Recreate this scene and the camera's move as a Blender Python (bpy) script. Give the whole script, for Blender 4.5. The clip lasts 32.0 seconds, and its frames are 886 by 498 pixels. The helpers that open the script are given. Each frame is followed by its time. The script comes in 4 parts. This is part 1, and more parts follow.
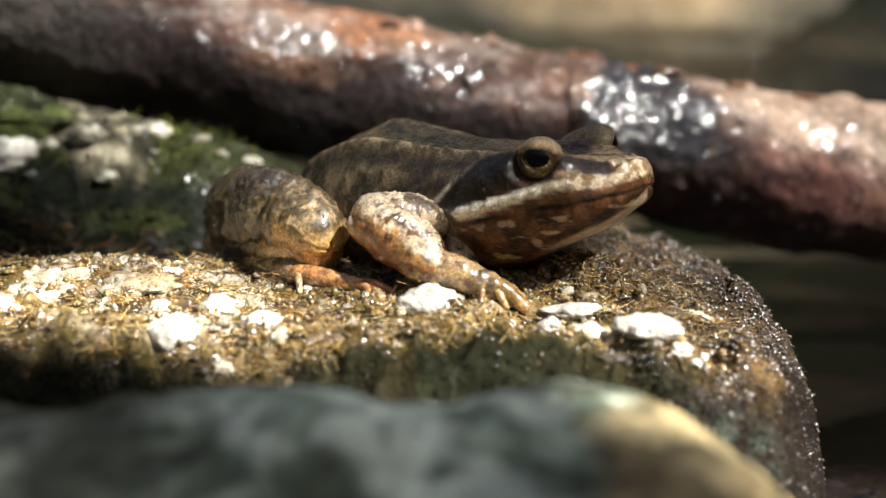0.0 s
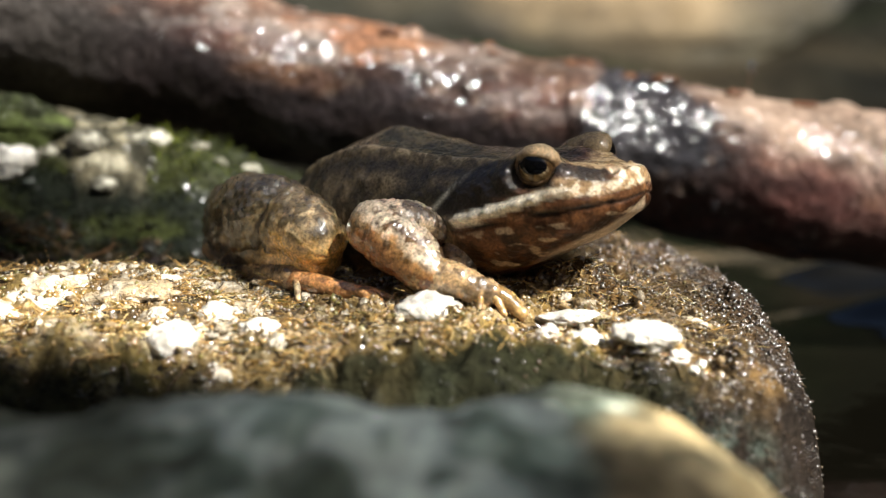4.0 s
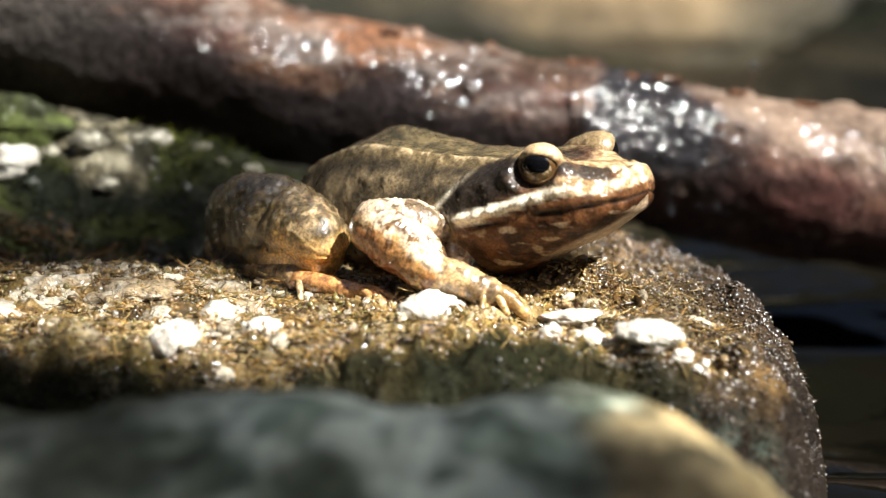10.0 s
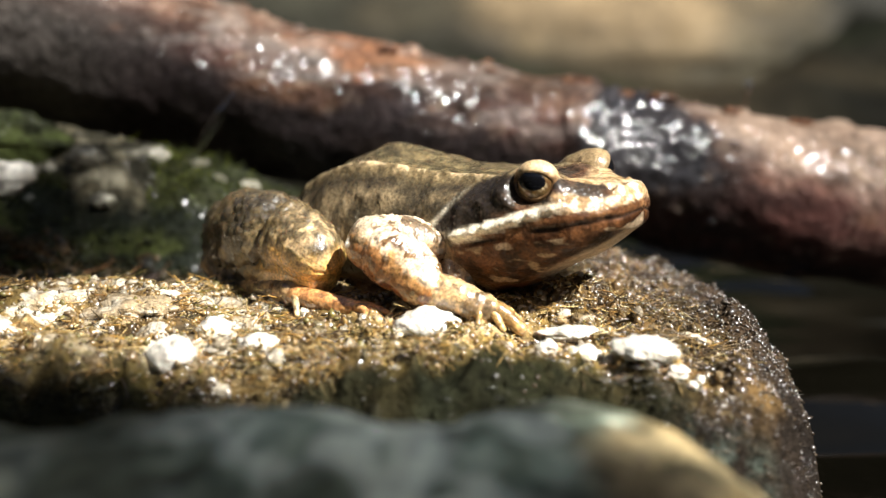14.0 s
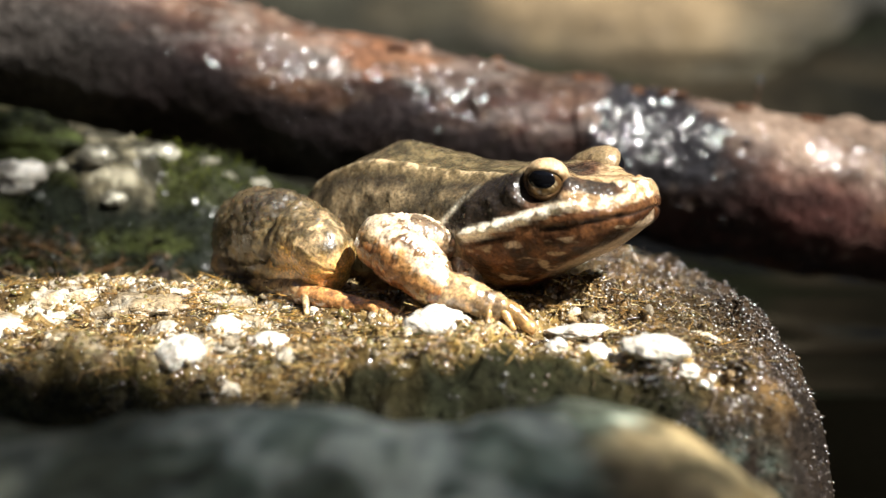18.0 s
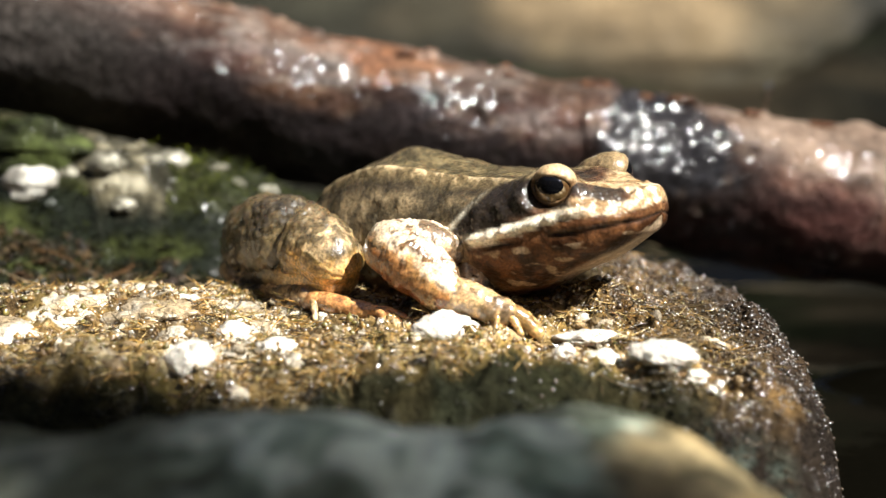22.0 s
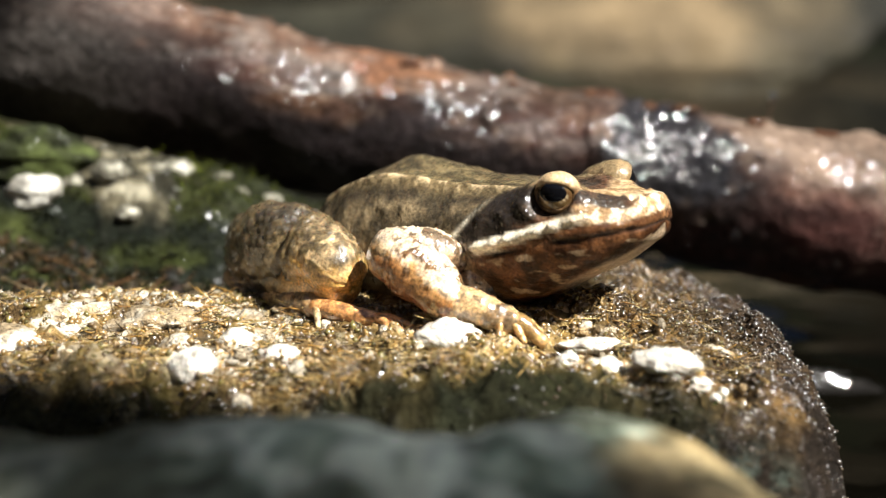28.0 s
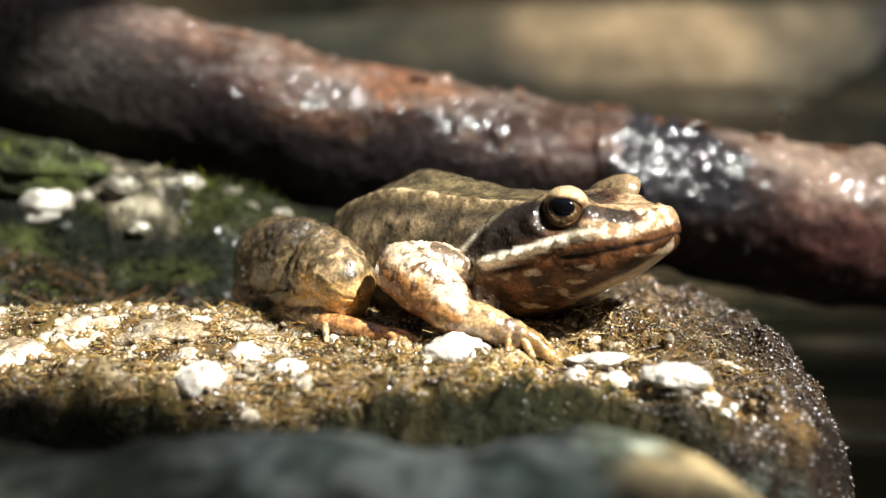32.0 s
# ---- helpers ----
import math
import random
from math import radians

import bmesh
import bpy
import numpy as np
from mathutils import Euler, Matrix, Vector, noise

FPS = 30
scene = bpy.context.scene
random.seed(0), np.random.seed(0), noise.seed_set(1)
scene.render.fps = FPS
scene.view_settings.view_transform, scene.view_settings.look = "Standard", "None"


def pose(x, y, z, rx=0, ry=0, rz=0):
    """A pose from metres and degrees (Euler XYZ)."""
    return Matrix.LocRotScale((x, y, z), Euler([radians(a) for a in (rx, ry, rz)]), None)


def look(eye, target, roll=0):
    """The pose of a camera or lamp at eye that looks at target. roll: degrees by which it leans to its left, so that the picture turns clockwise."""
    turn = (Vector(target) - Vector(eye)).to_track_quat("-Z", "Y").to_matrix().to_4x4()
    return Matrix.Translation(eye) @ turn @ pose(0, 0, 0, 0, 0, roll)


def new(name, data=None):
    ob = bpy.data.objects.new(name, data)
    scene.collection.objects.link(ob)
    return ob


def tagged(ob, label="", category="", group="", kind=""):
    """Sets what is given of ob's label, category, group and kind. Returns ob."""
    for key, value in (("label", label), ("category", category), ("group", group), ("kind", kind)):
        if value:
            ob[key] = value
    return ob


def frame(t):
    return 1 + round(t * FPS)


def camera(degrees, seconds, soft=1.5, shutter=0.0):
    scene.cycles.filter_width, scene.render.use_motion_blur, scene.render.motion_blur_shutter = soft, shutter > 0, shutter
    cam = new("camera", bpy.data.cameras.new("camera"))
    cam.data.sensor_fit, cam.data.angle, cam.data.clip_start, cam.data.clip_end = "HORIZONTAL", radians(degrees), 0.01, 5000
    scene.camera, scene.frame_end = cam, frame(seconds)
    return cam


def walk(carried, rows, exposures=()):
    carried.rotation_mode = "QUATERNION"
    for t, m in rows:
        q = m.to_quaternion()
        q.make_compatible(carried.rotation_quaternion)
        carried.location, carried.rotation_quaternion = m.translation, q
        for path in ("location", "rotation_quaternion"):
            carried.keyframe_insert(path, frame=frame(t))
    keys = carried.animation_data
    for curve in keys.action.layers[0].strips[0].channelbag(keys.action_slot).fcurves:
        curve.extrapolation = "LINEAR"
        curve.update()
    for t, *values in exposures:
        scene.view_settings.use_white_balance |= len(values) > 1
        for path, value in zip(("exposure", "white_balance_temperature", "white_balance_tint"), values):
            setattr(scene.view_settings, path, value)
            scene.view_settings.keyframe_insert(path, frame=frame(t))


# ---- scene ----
cam = camera(48.8, 32.0, soft=1.35)
# a small, wide open lens focused on the frog's head
cam.data.dof.use_dof = True
cam.data.dof.focus_distance = 0.1400
cam.data.dof.aperture_fstop = 10.5
cam.data.dof.aperture_blades = 8

# seconds, place in metres, yaw, pitch and roll in degrees
PATH = [
    (0, 0.00000, -0.14180, 0.03960, 0.000, -12.000, 0.000),
    (0.5, 0.00001, -0.14187, 0.03956, -0.143, -11.536, -0.017),
    (1, 0.00010, -0.14188, 0.03948, -0.125, -11.568, -0.004),
    (1.5, -0.00004, -0.14174, 0.03950, -0.210, -11.716, -0.018),
    (2, -0.00003, -0.14188, 0.03940, -0.222, -11.425, -0.059),
    (2.5, -0.00002, -0.14183, 0.03929, -0.223, -11.232, -0.010),
    (3, 0.00006, -0.14197, 0.03933, -0.210, -11.196, -0.006),
    (3.5, 0.00016, -0.14199, 0.03944, -0.033, -11.336, 0.027),
    (5.5, 0.00005, -0.14179, 0.03924, -0.133, -11.649, -0.067),
    (6, 0.00009, -0.14185, 0.03927, -0.030, -11.381, 0.014),
    (6.5, 0.00003, -0.14193, 0.03915, -0.113, -11.428, -0.053),
    (7, 0.00004, -0.14187, 0.03923, 0.096, -11.519, 0.061),
    (7.5, 0.00005, -0.14199, 0.03911, 0.307, -11.645, 0.024),
    (8, 0.00004, -0.14193, 0.03926, 0.273, -11.685, -0.005),
    (8.5, 0.00014, -0.14181, 0.03912, 0.128, -11.340, 0.040),
    (9, 0.00002, -0.14194, 0.03910, 0.109, -11.343, -0.007),
    (9.5, 0.00008, -0.14192, 0.03927, 0.131, -11.479, 0.057),
    (10, -0.00006, -0.14187, 0.03903, 0.014, -11.394, 0.040),
    (10.5, 0.00003, -0.14191, 0.03924, 0.038, -11.525, -0.039),
    (11, 0.00002, -0.14166, 0.03919, 0.251, -11.819, -0.019),
    (11.5, -0.00005, -0.14195, 0.03900, 0.276, -11.938, 0.088),
    (12, 0.00005, -0.14188, 0.03912, -0.020, -11.440, 0.095),
    (12.5, -0.00002, -0.14208, 0.03909, -0.155, -10.952, 0.009),
    (13, 0.00008, -0.14214, 0.03914, -0.316, -10.853, 0.038),
    (13.5, -0.00003, -0.14210, 0.03911, -0.187, -10.627, -0.007),
    (14, -0.00006, -0.14229, 0.03910, -0.191, -10.423, -0.080),
    (14.5, -0.00012, -0.14212, 0.03900, -0.153, -10.478, -0.102),
    (16.5, -0.00004, -0.14189, 0.03932, 0.060, -11.075, 0.048),
    (17, -0.00002, -0.14204, 0.03929, -0.036, -10.998, 0.015),
    (17.5, 0.00007, -0.14198, 0.03923, 0.173, -10.748, 0.088),
    (18, 0.00014, -0.14197, 0.03916, 0.432, -10.570, 0.116),
    (18.5, 0.00027, -0.14199, 0.03909, 0.286, -10.446, 0.118),
    (19, 0.00031, -0.14202, 0.03912, 0.162, -10.200, 0.114),
    (19.5, 0.00030, -0.14204, 0.03907, 0.219, -10.285, 0.085),
    (20, 0.00028, -0.14218, 0.03914, 0.455, -10.351, 0.140),
    (20.5, 0.00017, -0.14222, 0.03897, 0.428, -10.005, 0.130),
    (21, 0.00021, -0.14231, 0.03907, 0.561, -9.772, 0.215),
    (21.5, 0.00035, -0.14201, 0.03926, 0.664, -10.214, 0.190),
    (22, 0.00023, -0.14231, 0.03916, 0.933, -10.206, 0.215),
    (22.5, 0.00019, -0.14224, 0.03918, 0.856, -9.912, 0.193),
    (23, 0.00032, -0.14221, 0.03917, 0.854, -9.902, 0.235),
    (23.5, 0.00036, -0.14224, 0.03915, 1.062, -9.584, 0.269),
    (24, 0.00039, -0.14242, 0.03902, 1.036, -9.413, 0.284),
    (24.5, 0.00052, -0.14234, 0.03922, 1.273, -9.099, 0.320),
    (26.5, 0.00059, -0.14249, 0.03883, 1.670, -9.260, 0.196),
    (27, 0.00059, -0.14235, 0.03891, 1.318, -9.815, 0.153),
    (27.5, 0.00056, -0.14232, 0.03871, 1.491, -9.822, 0.206),
    (28, 0.00046, -0.14228, 0.03863, 1.223, -9.545, 0.199),
    (28.5, 0.00056, -0.14215, 0.03886, 1.554, -9.397, 0.205),
    (29, 0.00070, -0.14222, 0.03872, 1.714, -9.321, 0.179),
    (29.5, 0.00059, -0.14219, 0.03862, 1.588, -9.399, 0.192),
    (30, 0.00077, -0.14218, 0.03865, 1.621, -9.144, 0.194),
    (30.5, 0.00084, -0.14221, 0.03869, 1.732, -9.015, 0.202),
    (31, 0.00085, -0.14229, 0.03860, 1.693, -9.004, 0.111),
    (31.5, 0.00082, -0.14223, 0.03846, 1.785, -8.861, 0.195),
    (32, 0.00076, -0.14229, 0.03855, 1.836, -8.657, 0.262),
]
walk(cam, [(t, pose(x, y, z, 90 + pitch, roll, yaw)) for t, x, y, z, yaw, pitch, roll in PATH],
     exposures=[(0.0, 1.68), (7.0, 1.62), (10.0, 1.52), (14.0, 1.38), (20.0, 1.32), (32.0, 1.23)])

# ---- light ----
SUN = Vector((0.58, -0.42, 0.84)).normalized()
world = bpy.data.worlds.new("sky")
scene.world = world
world.use_nodes = True
sky = world.node_tree.nodes.new("ShaderNodeTexSky")
sky.sky_type, sky.sun_disc = "NISHITA", False
sky.dust_density, sky.ozone_density = 2.2, 0.9
sky.sun_elevation = math.asin(SUN.z)
sky.sun_rotation = math.atan2(SUN.x, SUN.y)
world.node_tree.nodes["Background"].inputs["Strength"].default_value = 0.029
world.node_tree.links.new(sky.outputs[0], world.node_tree.nodes["Background"].inputs["Color"])
sun = new("sun", bpy.data.lights.new("sun", "SUN"))
sun.data.energy, sun.data.angle, sun.data.color = 5.0, radians(0.5), (1.0, 0.983, 0.93)
sun.matrix_world = look(SUN * 3, (0, 0, 0))


# ---- tools ----
MM = 0.001


def lattice(p, seed):
    """Smooth value noise from -1 to 1 at the points p (n x 3)."""
    p = np.asarray(p, float)
    i = np.floor(p).astype(np.int64)
    f = p - i
    f = f * f * (3 - 2 * f)
    total = np.zeros(len(p))
    for dx in (0, 1):
        for dy in (0, 1):
            for dz in (0, 1):
                h = (i[:, 0] + dx) * 374761393 + (i[:, 1] + dy) * 668265263 + (i[:, 2] + dz) * 1274126177 + seed * 974634777
                h = (h ^ (h >> 13)) & 0x7FFFFFFF
                h = (h * 1103515245 + 12345) & 0x7FFFFFFF
                h = (h ^ (h >> 16)) & 0xFFFF
                w = (f[:, 0] if dx else 1 - f[:, 0]) * (f[:, 1] if dy else 1 - f[:, 1]) * (f[:, 2] if dz else 1 - f[:, 2])
                total += w * h
    return total / 32767.5 - 1


def fbm(p, size, octaves=4, seed=0):
    """Fractal noise whose largest features are about size across."""
    p = np.asarray(p, float) / size
    total, gain = 0, 1
    for k in range(octaves):
        total = total + gain * lattice(p * 2 ** k + 17.3 * k, seed + k)
        gain *= 0.5
    return total


def smooth(a, b, x):
    t = np.clip((x - a) / (b - a), 0, 1)
    return t * t * (3 - 2 * t)


def spline(xs, ys, x):
    """A smooth curve through the pairs xs, ys."""
    xs, ys, x = np.array(xs, float), np.array(ys, float), np.asarray(x, float)
    m = np.gradient(ys, xs)
    k = np.clip(np.searchsorted(xs, x) - 1, 0, len(xs) - 2)
    h = xs[k + 1] - xs[k]
    t = np.clip((x - xs[k]) / h, 0, 1)
    return ((2 * t ** 3 - 3 * t ** 2 + 1) * ys[k] + (t ** 3 - 2 * t ** 2 + t) * h * m[k]
            + (-2 * t ** 3 + 3 * t ** 2) * ys[k + 1] + (t ** 3 - t ** 2) * h * m[k + 1])


def mix(a, b, w):
    """Colours a to b by the weights w."""
    a, b = np.asarray(a, float), np.asarray(b, float)
    w = np.asarray(w)[:, None]
    return a * (1 - w) + b * w


def grid_faces(nu, nv, ring=False):
    u, v = np.meshgrid(np.arange(nu - 1), np.arange(nv if ring else nv - 1), indexing="ij")
    u, v = u.ravel(), v.ravel()
    w = (v + 1) % nv
    return np.stack([u * nv + v, u * nv + w, (u + 1) * nv + w, (u + 1) * nv + v], 1)


def mesh_of(name, verts, faces, material, colours=None, flat=False):
    """A mesh from arrays; faces all have the same number of corners."""
    verts, faces = np.asarray(verts, float), np.asarray(faces, np.int64)
    me = bpy.data.meshes.new(name)
    n, k = faces.shape
    me.vertices.add(len(verts))
    me.vertices.foreach_set("co", verts.ravel())
    me.loops.add(n * k)
    me.loops.foreach_set("vertex_index", faces.ravel())
    me.polygons.add(n)
    me.polygons.foreach_set("loop_start", np.arange(0, n * k, k))
    me.polygons.foreach_set("use_smooth", np.full(n, not flat))
    if colours is not None:
        at = me.color_attributes.new("pigment", "FLOAT_COLOR", "POINT")
        at.data.foreach_set("color", (np.c_[np.clip(colours, 0, 1), np.ones(len(verts))] if np.shape(colours)[1] == 3 else np.clip(colours, 0, 1)).astype(np.float32).ravel())
    me.update(calc_edges=True)
    me.validate()
    me.materials.append(material)
    return me


def thing(name, at, label, category, group="", kind=""):
    """An empty at the base of a thing, in millimetres."""
    ob = new(name)
    ob.empty_display_size = 0.005
    ob.location = Vector(at) * MM
    return tagged(ob, label, category, group, kind)


def part(name, geometry, material, parent=None, label="", flat=False):
    """One mesh object from (verts in millimetres of the place, faces, colours) under a thing or a part."""
    verts, faces, colours = geometry
    base, p = Vector((0, 0, 0)), parent
    while p:
        base, p = base + p.location, p.parent
    ob = new(name, mesh_of(name, np.asarray(verts) * MM - np.array(base), faces, material, colours, flat))
    ob.parent = parent
    return tagged(ob, label)


def tube(points, radii, rings=40, sides=24, squash=1.0):
    """A tapered limb through the points with round ends: verts, faces, the way along (0 to 1) and the unit normals."""
    points, radii = np.array(points, float), np.array(radii, float)
    knots = np.linspace(0, 1, len(points))
    s = np.linspace(0, 1, rings)
    c = np.stack([spline(knots, points[:, k], s) for k in range(3)], 1)
    r = spline(knots, radii, s)
    tan = np.gradient(c, axis=0)
    tan /= np.linalg.norm(tan, axis=1)[:, None]
    cap = np.linspace(0, math.pi / 2, 7)[1:]
    head = [(c[0] - tan[0] * r[0] * math.sin(a), r[0] * max(math.cos(a), 0.001), tan[0], 0.0) for a in cap[::-1]]
    tail = [(c[-1] + tan[-1] * r[-1] * math.sin(a), r[-1] * max(math.cos(a), 0.001), tan[-1], 1.0) for a in cap]
    rows = head + [(c[i], r[i], tan[i], s[i]) for i in range(rings)] + tail
    side = np.cross(rows[0][2], (0.1, 0.2, 1.0))
    verts, norms, along = [], [], []
    ends = [-a for a in cap[::-1]] + [0.0] * rings + list(cap)
    phi = np.linspace(0, 2 * math.pi, sides, endpoint=False)
    for (q, rad, t, w), e in zip(rows, ends):
        side = side - t * side.dot(t)
        side /= np.linalg.norm(side)
        up = np.cross(side, t)
        d = np.cos(phi)[:, None] * side + np.sin(phi)[:, None] * up * squash
        verts.append(q + d * rad)
        norms.append(d * math.cos(e) + t * math.sin(e))
        along.append(np.full(sides, w))
    return np.concatenate(verts), grid_faces(len(rows), sides, True), np.concatenate(along), np.concatenate(norms)


def ball(centre, radii, nu=24, nv=32):
    """An ellipsoid: verts, faces and unit directions."""
    th = np.linspace(0.002, math.pi - 0.002, nu)
    ph = np.linspace(0, 2 * math.pi, nv, endpoint=False)
    t, p = np.meshgrid(th, ph, indexing="ij")
    d = np.stack([np.sin(t) * np.cos(p), np.sin(t) * np.sin(p), np.cos(t)], -1).reshape(-1, 3)
    return np.array(centre) + d * np.array(radii), grid_faces(nu, nv, True), d


# ---- materials ----
def surface(name, colour=None, rough=0.5, coat=0.0, coat_rough=0.1, grain=(900, 0.25), stain=(120, 0.2), bump=(1500, 0.0001),
            bump2=None, specular=0.5, sub=0.0, rough_var=0.15, cells=None, film=None, wet=False, glow=None, ior=1.5):
    """A procedural surface. colour None: the pigment of the mesh. grain and stain: (scale per metre, strength)."""
    m = bpy.data.materials.new(name)
    m.use_nodes = True
    n, link = m.node_tree.nodes, m.node_tree.links
    b = n["Principled BSDF"]
    co = n.new("ShaderNodeTexCoord")
    if colour is None:
        src = n.new("ShaderNodeAttribute")
        src.attribute_name = "pigment"
        out = src.outputs["Color"]
    else:
        src = n.new("ShaderNodeRGB")
        src.outputs[0].default_value = (*colour, 1)
        out = src.outputs[0]
    for scale, strength in (grain, stain):
        tex = n.new("ShaderNodeTexNoise")
        tex.inputs["Scale"].default_value, tex.inputs["Detail"].default_value = scale, 4
        link.new(co.outputs["Object"], tex.inputs["Vector"])
        ramp = n.new("ShaderNodeMapRange")
        ramp.inputs["From Min"].default_value, ramp.inputs["From Max"].default_value = 0.3, 0.7
        ramp.inputs["To Min"].default_value, ramp.inputs["To Max"].default_value = 1 - strength, 1 + strength
        link.new(tex.outputs["Fac"], ramp.inputs["Value"])
        mul = n.new("ShaderNodeVectorMath")
        mul.operation = "SCALE"
        link.new(out, mul.inputs[0])
        link.new(ramp.outputs[0], mul.inputs["Scale"])
        out = mul.outputs[0]
    link.new(out, b.inputs["Base Color"])
    if rough_var:
        tex = n.new("ShaderNodeTexNoise")
        tex.inputs["Scale"].default_value = stain[0] * 2.3
        link.new(co.outputs["Object"], tex.inputs["Vector"])
        ramp = n.new("ShaderNodeMapRange")
        ramp.inputs["From Min"].default_value, ramp.inputs["From Max"].default_value = 0.3, 0.7
        ramp.inputs["To Min"].default_value, ramp.inputs["To Max"].default_value = max(rough - rough_var, 0.02), min(rough + rough_var, 1)
        link.new(tex.outputs["Fac"], ramp.inputs["Value"])
        link.new(ramp.outputs[0], b.inputs["Roughness"])
    else:
        b.inputs["Roughness"].default_value = rough
    b.inputs["Specular IOR Level"].default_value, b.inputs["IOR"].default_value = specular, ior
    b.inputs["Coat Weight"].default_value, b.inputs["Coat Roughness"].default_value = coat, coat_rough
    if wet:
        # wet patches carry their weight in the pigment's alpha
        link.new(src.outputs["Alpha"], b.inputs["Coat Weight"])
    if glow:
        # thin leaf that lets light through
        t = n.new("ShaderNodeBsdfTranslucent")
        t.inputs["Color"].default_value = (*glow, 1)
        blend = n.new("ShaderNodeMixShader")
        blend.inputs["Fac"].default_value = 0.5
        link.new(b.outputs[0], blend.inputs[1])
        link.new(t.outputs[0], blend.inputs[2])
        link.new(blend.outputs[0], n["Material Output"].inputs["Surface"])
    if sub:
        b.inputs["Subsurface Weight"].default_value = sub
        b.inputs["Subsurface Radius"].default_value = (1.0, 0.45, 0.25)
        b.inputs["Subsurface Scale"].default_value = 0.0012
    normal = None
    for layer in (bump, bump2, cells):
        if not layer:
            continue
        tex = n.new("ShaderNodeTexVoronoi" if layer is cells else "ShaderNodeTexNoise")
        tex.inputs["Scale"].default_value = layer[0]
        if layer is not cells:
            tex.inputs["Detail"].default_value = 3
        link.new(co.outputs["Object"], tex.inputs["Vector"])
        bn = n.new("ShaderNodeBump")
        bn.inputs["Strength"].default_value, bn.inputs["Distance"].default_value = 1.0, layer[1]
        link.new(tex.outputs["Distance" if layer is cells else "Fac"], bn.inputs["Height"])
        if normal:
            link.new(normal, bn.inputs["Normal"])
        normal = bn.outputs[0]
    if normal:
        link.new(normal, b.inputs["Normal"])
        if coat and not film:
            link.new(normal, b.inputs["Coat Normal"])
    if film:
        # the wet film has a smoother relief of its own
        tex = n.new("ShaderNodeTexNoise")
        tex.inputs["Scale"].default_value, tex.inputs["Detail"].default_value = film[0], 1
        link.new(co.outputs["Object"], tex.inputs["Vector"])
        bn = n.new("ShaderNodeBump")
        bn.inputs["Strength"].default_value, bn.inputs["Distance"].default_value = 1.0, film[1]
        link.new(tex.outputs["Fac"], bn.inputs["Height"])
        link.new(bn.outputs[0], b.inputs["Coat Normal"])
    return m


SKIN = surface("frog_skin", rough=0.5, coat=0.9, wet=True, coat_rough=0.16, specular=0.12, grain=(2600, 0.4), stain=(500, 0.3), bump=(1600, 0.00016), bump2=(700, 0.00015), sub=0.05, film=(1350, 0.00036))
LIMB_SKIN = surface("limb_skin", rough=0.36, coat=1.0, coat_rough=0.17, specular=0.5, grain=(2400, 0.45), stain=(600, 0.4), bump=(1500, 0.00012), sub=0.15, film=(900, 0.00022))
EYE = surface("eye", rough=0.2, coat=0.4, coat_rough=0.05, grain=(4000, 0.3), stain=(900, 0.15), bump=(3000, 0.00001), rough_var=0)
PUPIL = surface("pupil", (0.004, 0.004, 0.005), rough=0.08, specular=0.3, bump=None, rough_var=0)
BOULDER = surface("wet_boulder", rough=0.75, specular=0.04, coat=0.7, wet=True, coat_rough=0.13, grain=(900, 0.45), stain=(150, 0.4), bump=(1300, 0.0008), bump2=(4200, 0.0003), film=(950, 0.00045))
ROCK = surface("wet_rock", rough=0.55, specular=0.12, coat=0.6, coat_rough=0.13, grain=(900, 0.4), stain=(150, 0.35), bump=(1300, 0.0007), bump2=(4200, 0.0003), film=(950, 0.00045))
GRIT = surface("wet_grit", rough=0.5, specular=0.2, coat=1.0, coat_rough=0.3, grain=(2500, 0.4), stain=(300, 0.25), bump=(3000, 0.0002), film=(100, 0.00001))
DULL_ROCK = surface("dull_rock", rough=0.8, specular=0.08, coat=0.12, coat_rough=0.15, grain=(700, 0.45), stain=(140, 0.4), bump=(900, 0.0006), bump2=(3000, 0.0002), film=(420, 0.0006))
CRUMB = surface("wet_crumb", rough=0.5, specular=0.2, coat=1.0, coat_rough=0.24, grain=(2500, 0.4), stain=(300, 0.3), bump=(3000, 0.0001), film=(100, 0.00001))
EARTH_CRUMB = surface("dull_crumb", rough=0.7, specular=0.2, coat=0.35, coat_rough=0.3, grain=(2000, 0.4), stain=(300, 0.3), bump=(3000, 0.0001))
MOSS = surface("wet_moss", rough=0.5, specular=0.15, coat=0.7, coat_rough=0.2, grain=(2500, 0.35), stain=(200, 0.3), bump=(3000, 0.0001))
DULL_MOSS = surface("dull_moss", rough=0.7, specular=0.08, coat=0.2, coat_rough=0.15, grain=(2500, 0.35), stain=(200, 0.3), bump=(3000, 0.0001))
DRY_ROCK = surface("grey_rock", rough=0.8, specular=0.2, coat=0.04, coat_rough=0.2, grain=(500, 0.35), stain=(90, 0.35), bump=(700, 0.0008), bump2=(2500, 0.0003))
QUARTZ = surface("quartz", (0.66, 0.61, 0.52), rough=0.4, coat=0.5, coat_rough=0.15, grain=(1200, 0.3), stain=(330, 0.4), bump=(1500, 0.0003), bump2=(500, 0.0006), sub=0.08)
BARK = surface("wet_bark", rough=0.7, specular=0.05, coat=1.0, wet=True, coat_rough=0.13, grain=(500, 0.4), stain=(60, 0.35), bump=(420, 0.0012), bump2=(1500, 0.0005), film=(520, 0.0012))
BANK = surface("bank", rough=0.9, specular=0.05, grain=(60, 0.5), stain=(7, 0.5), bump=(40, 0.01))
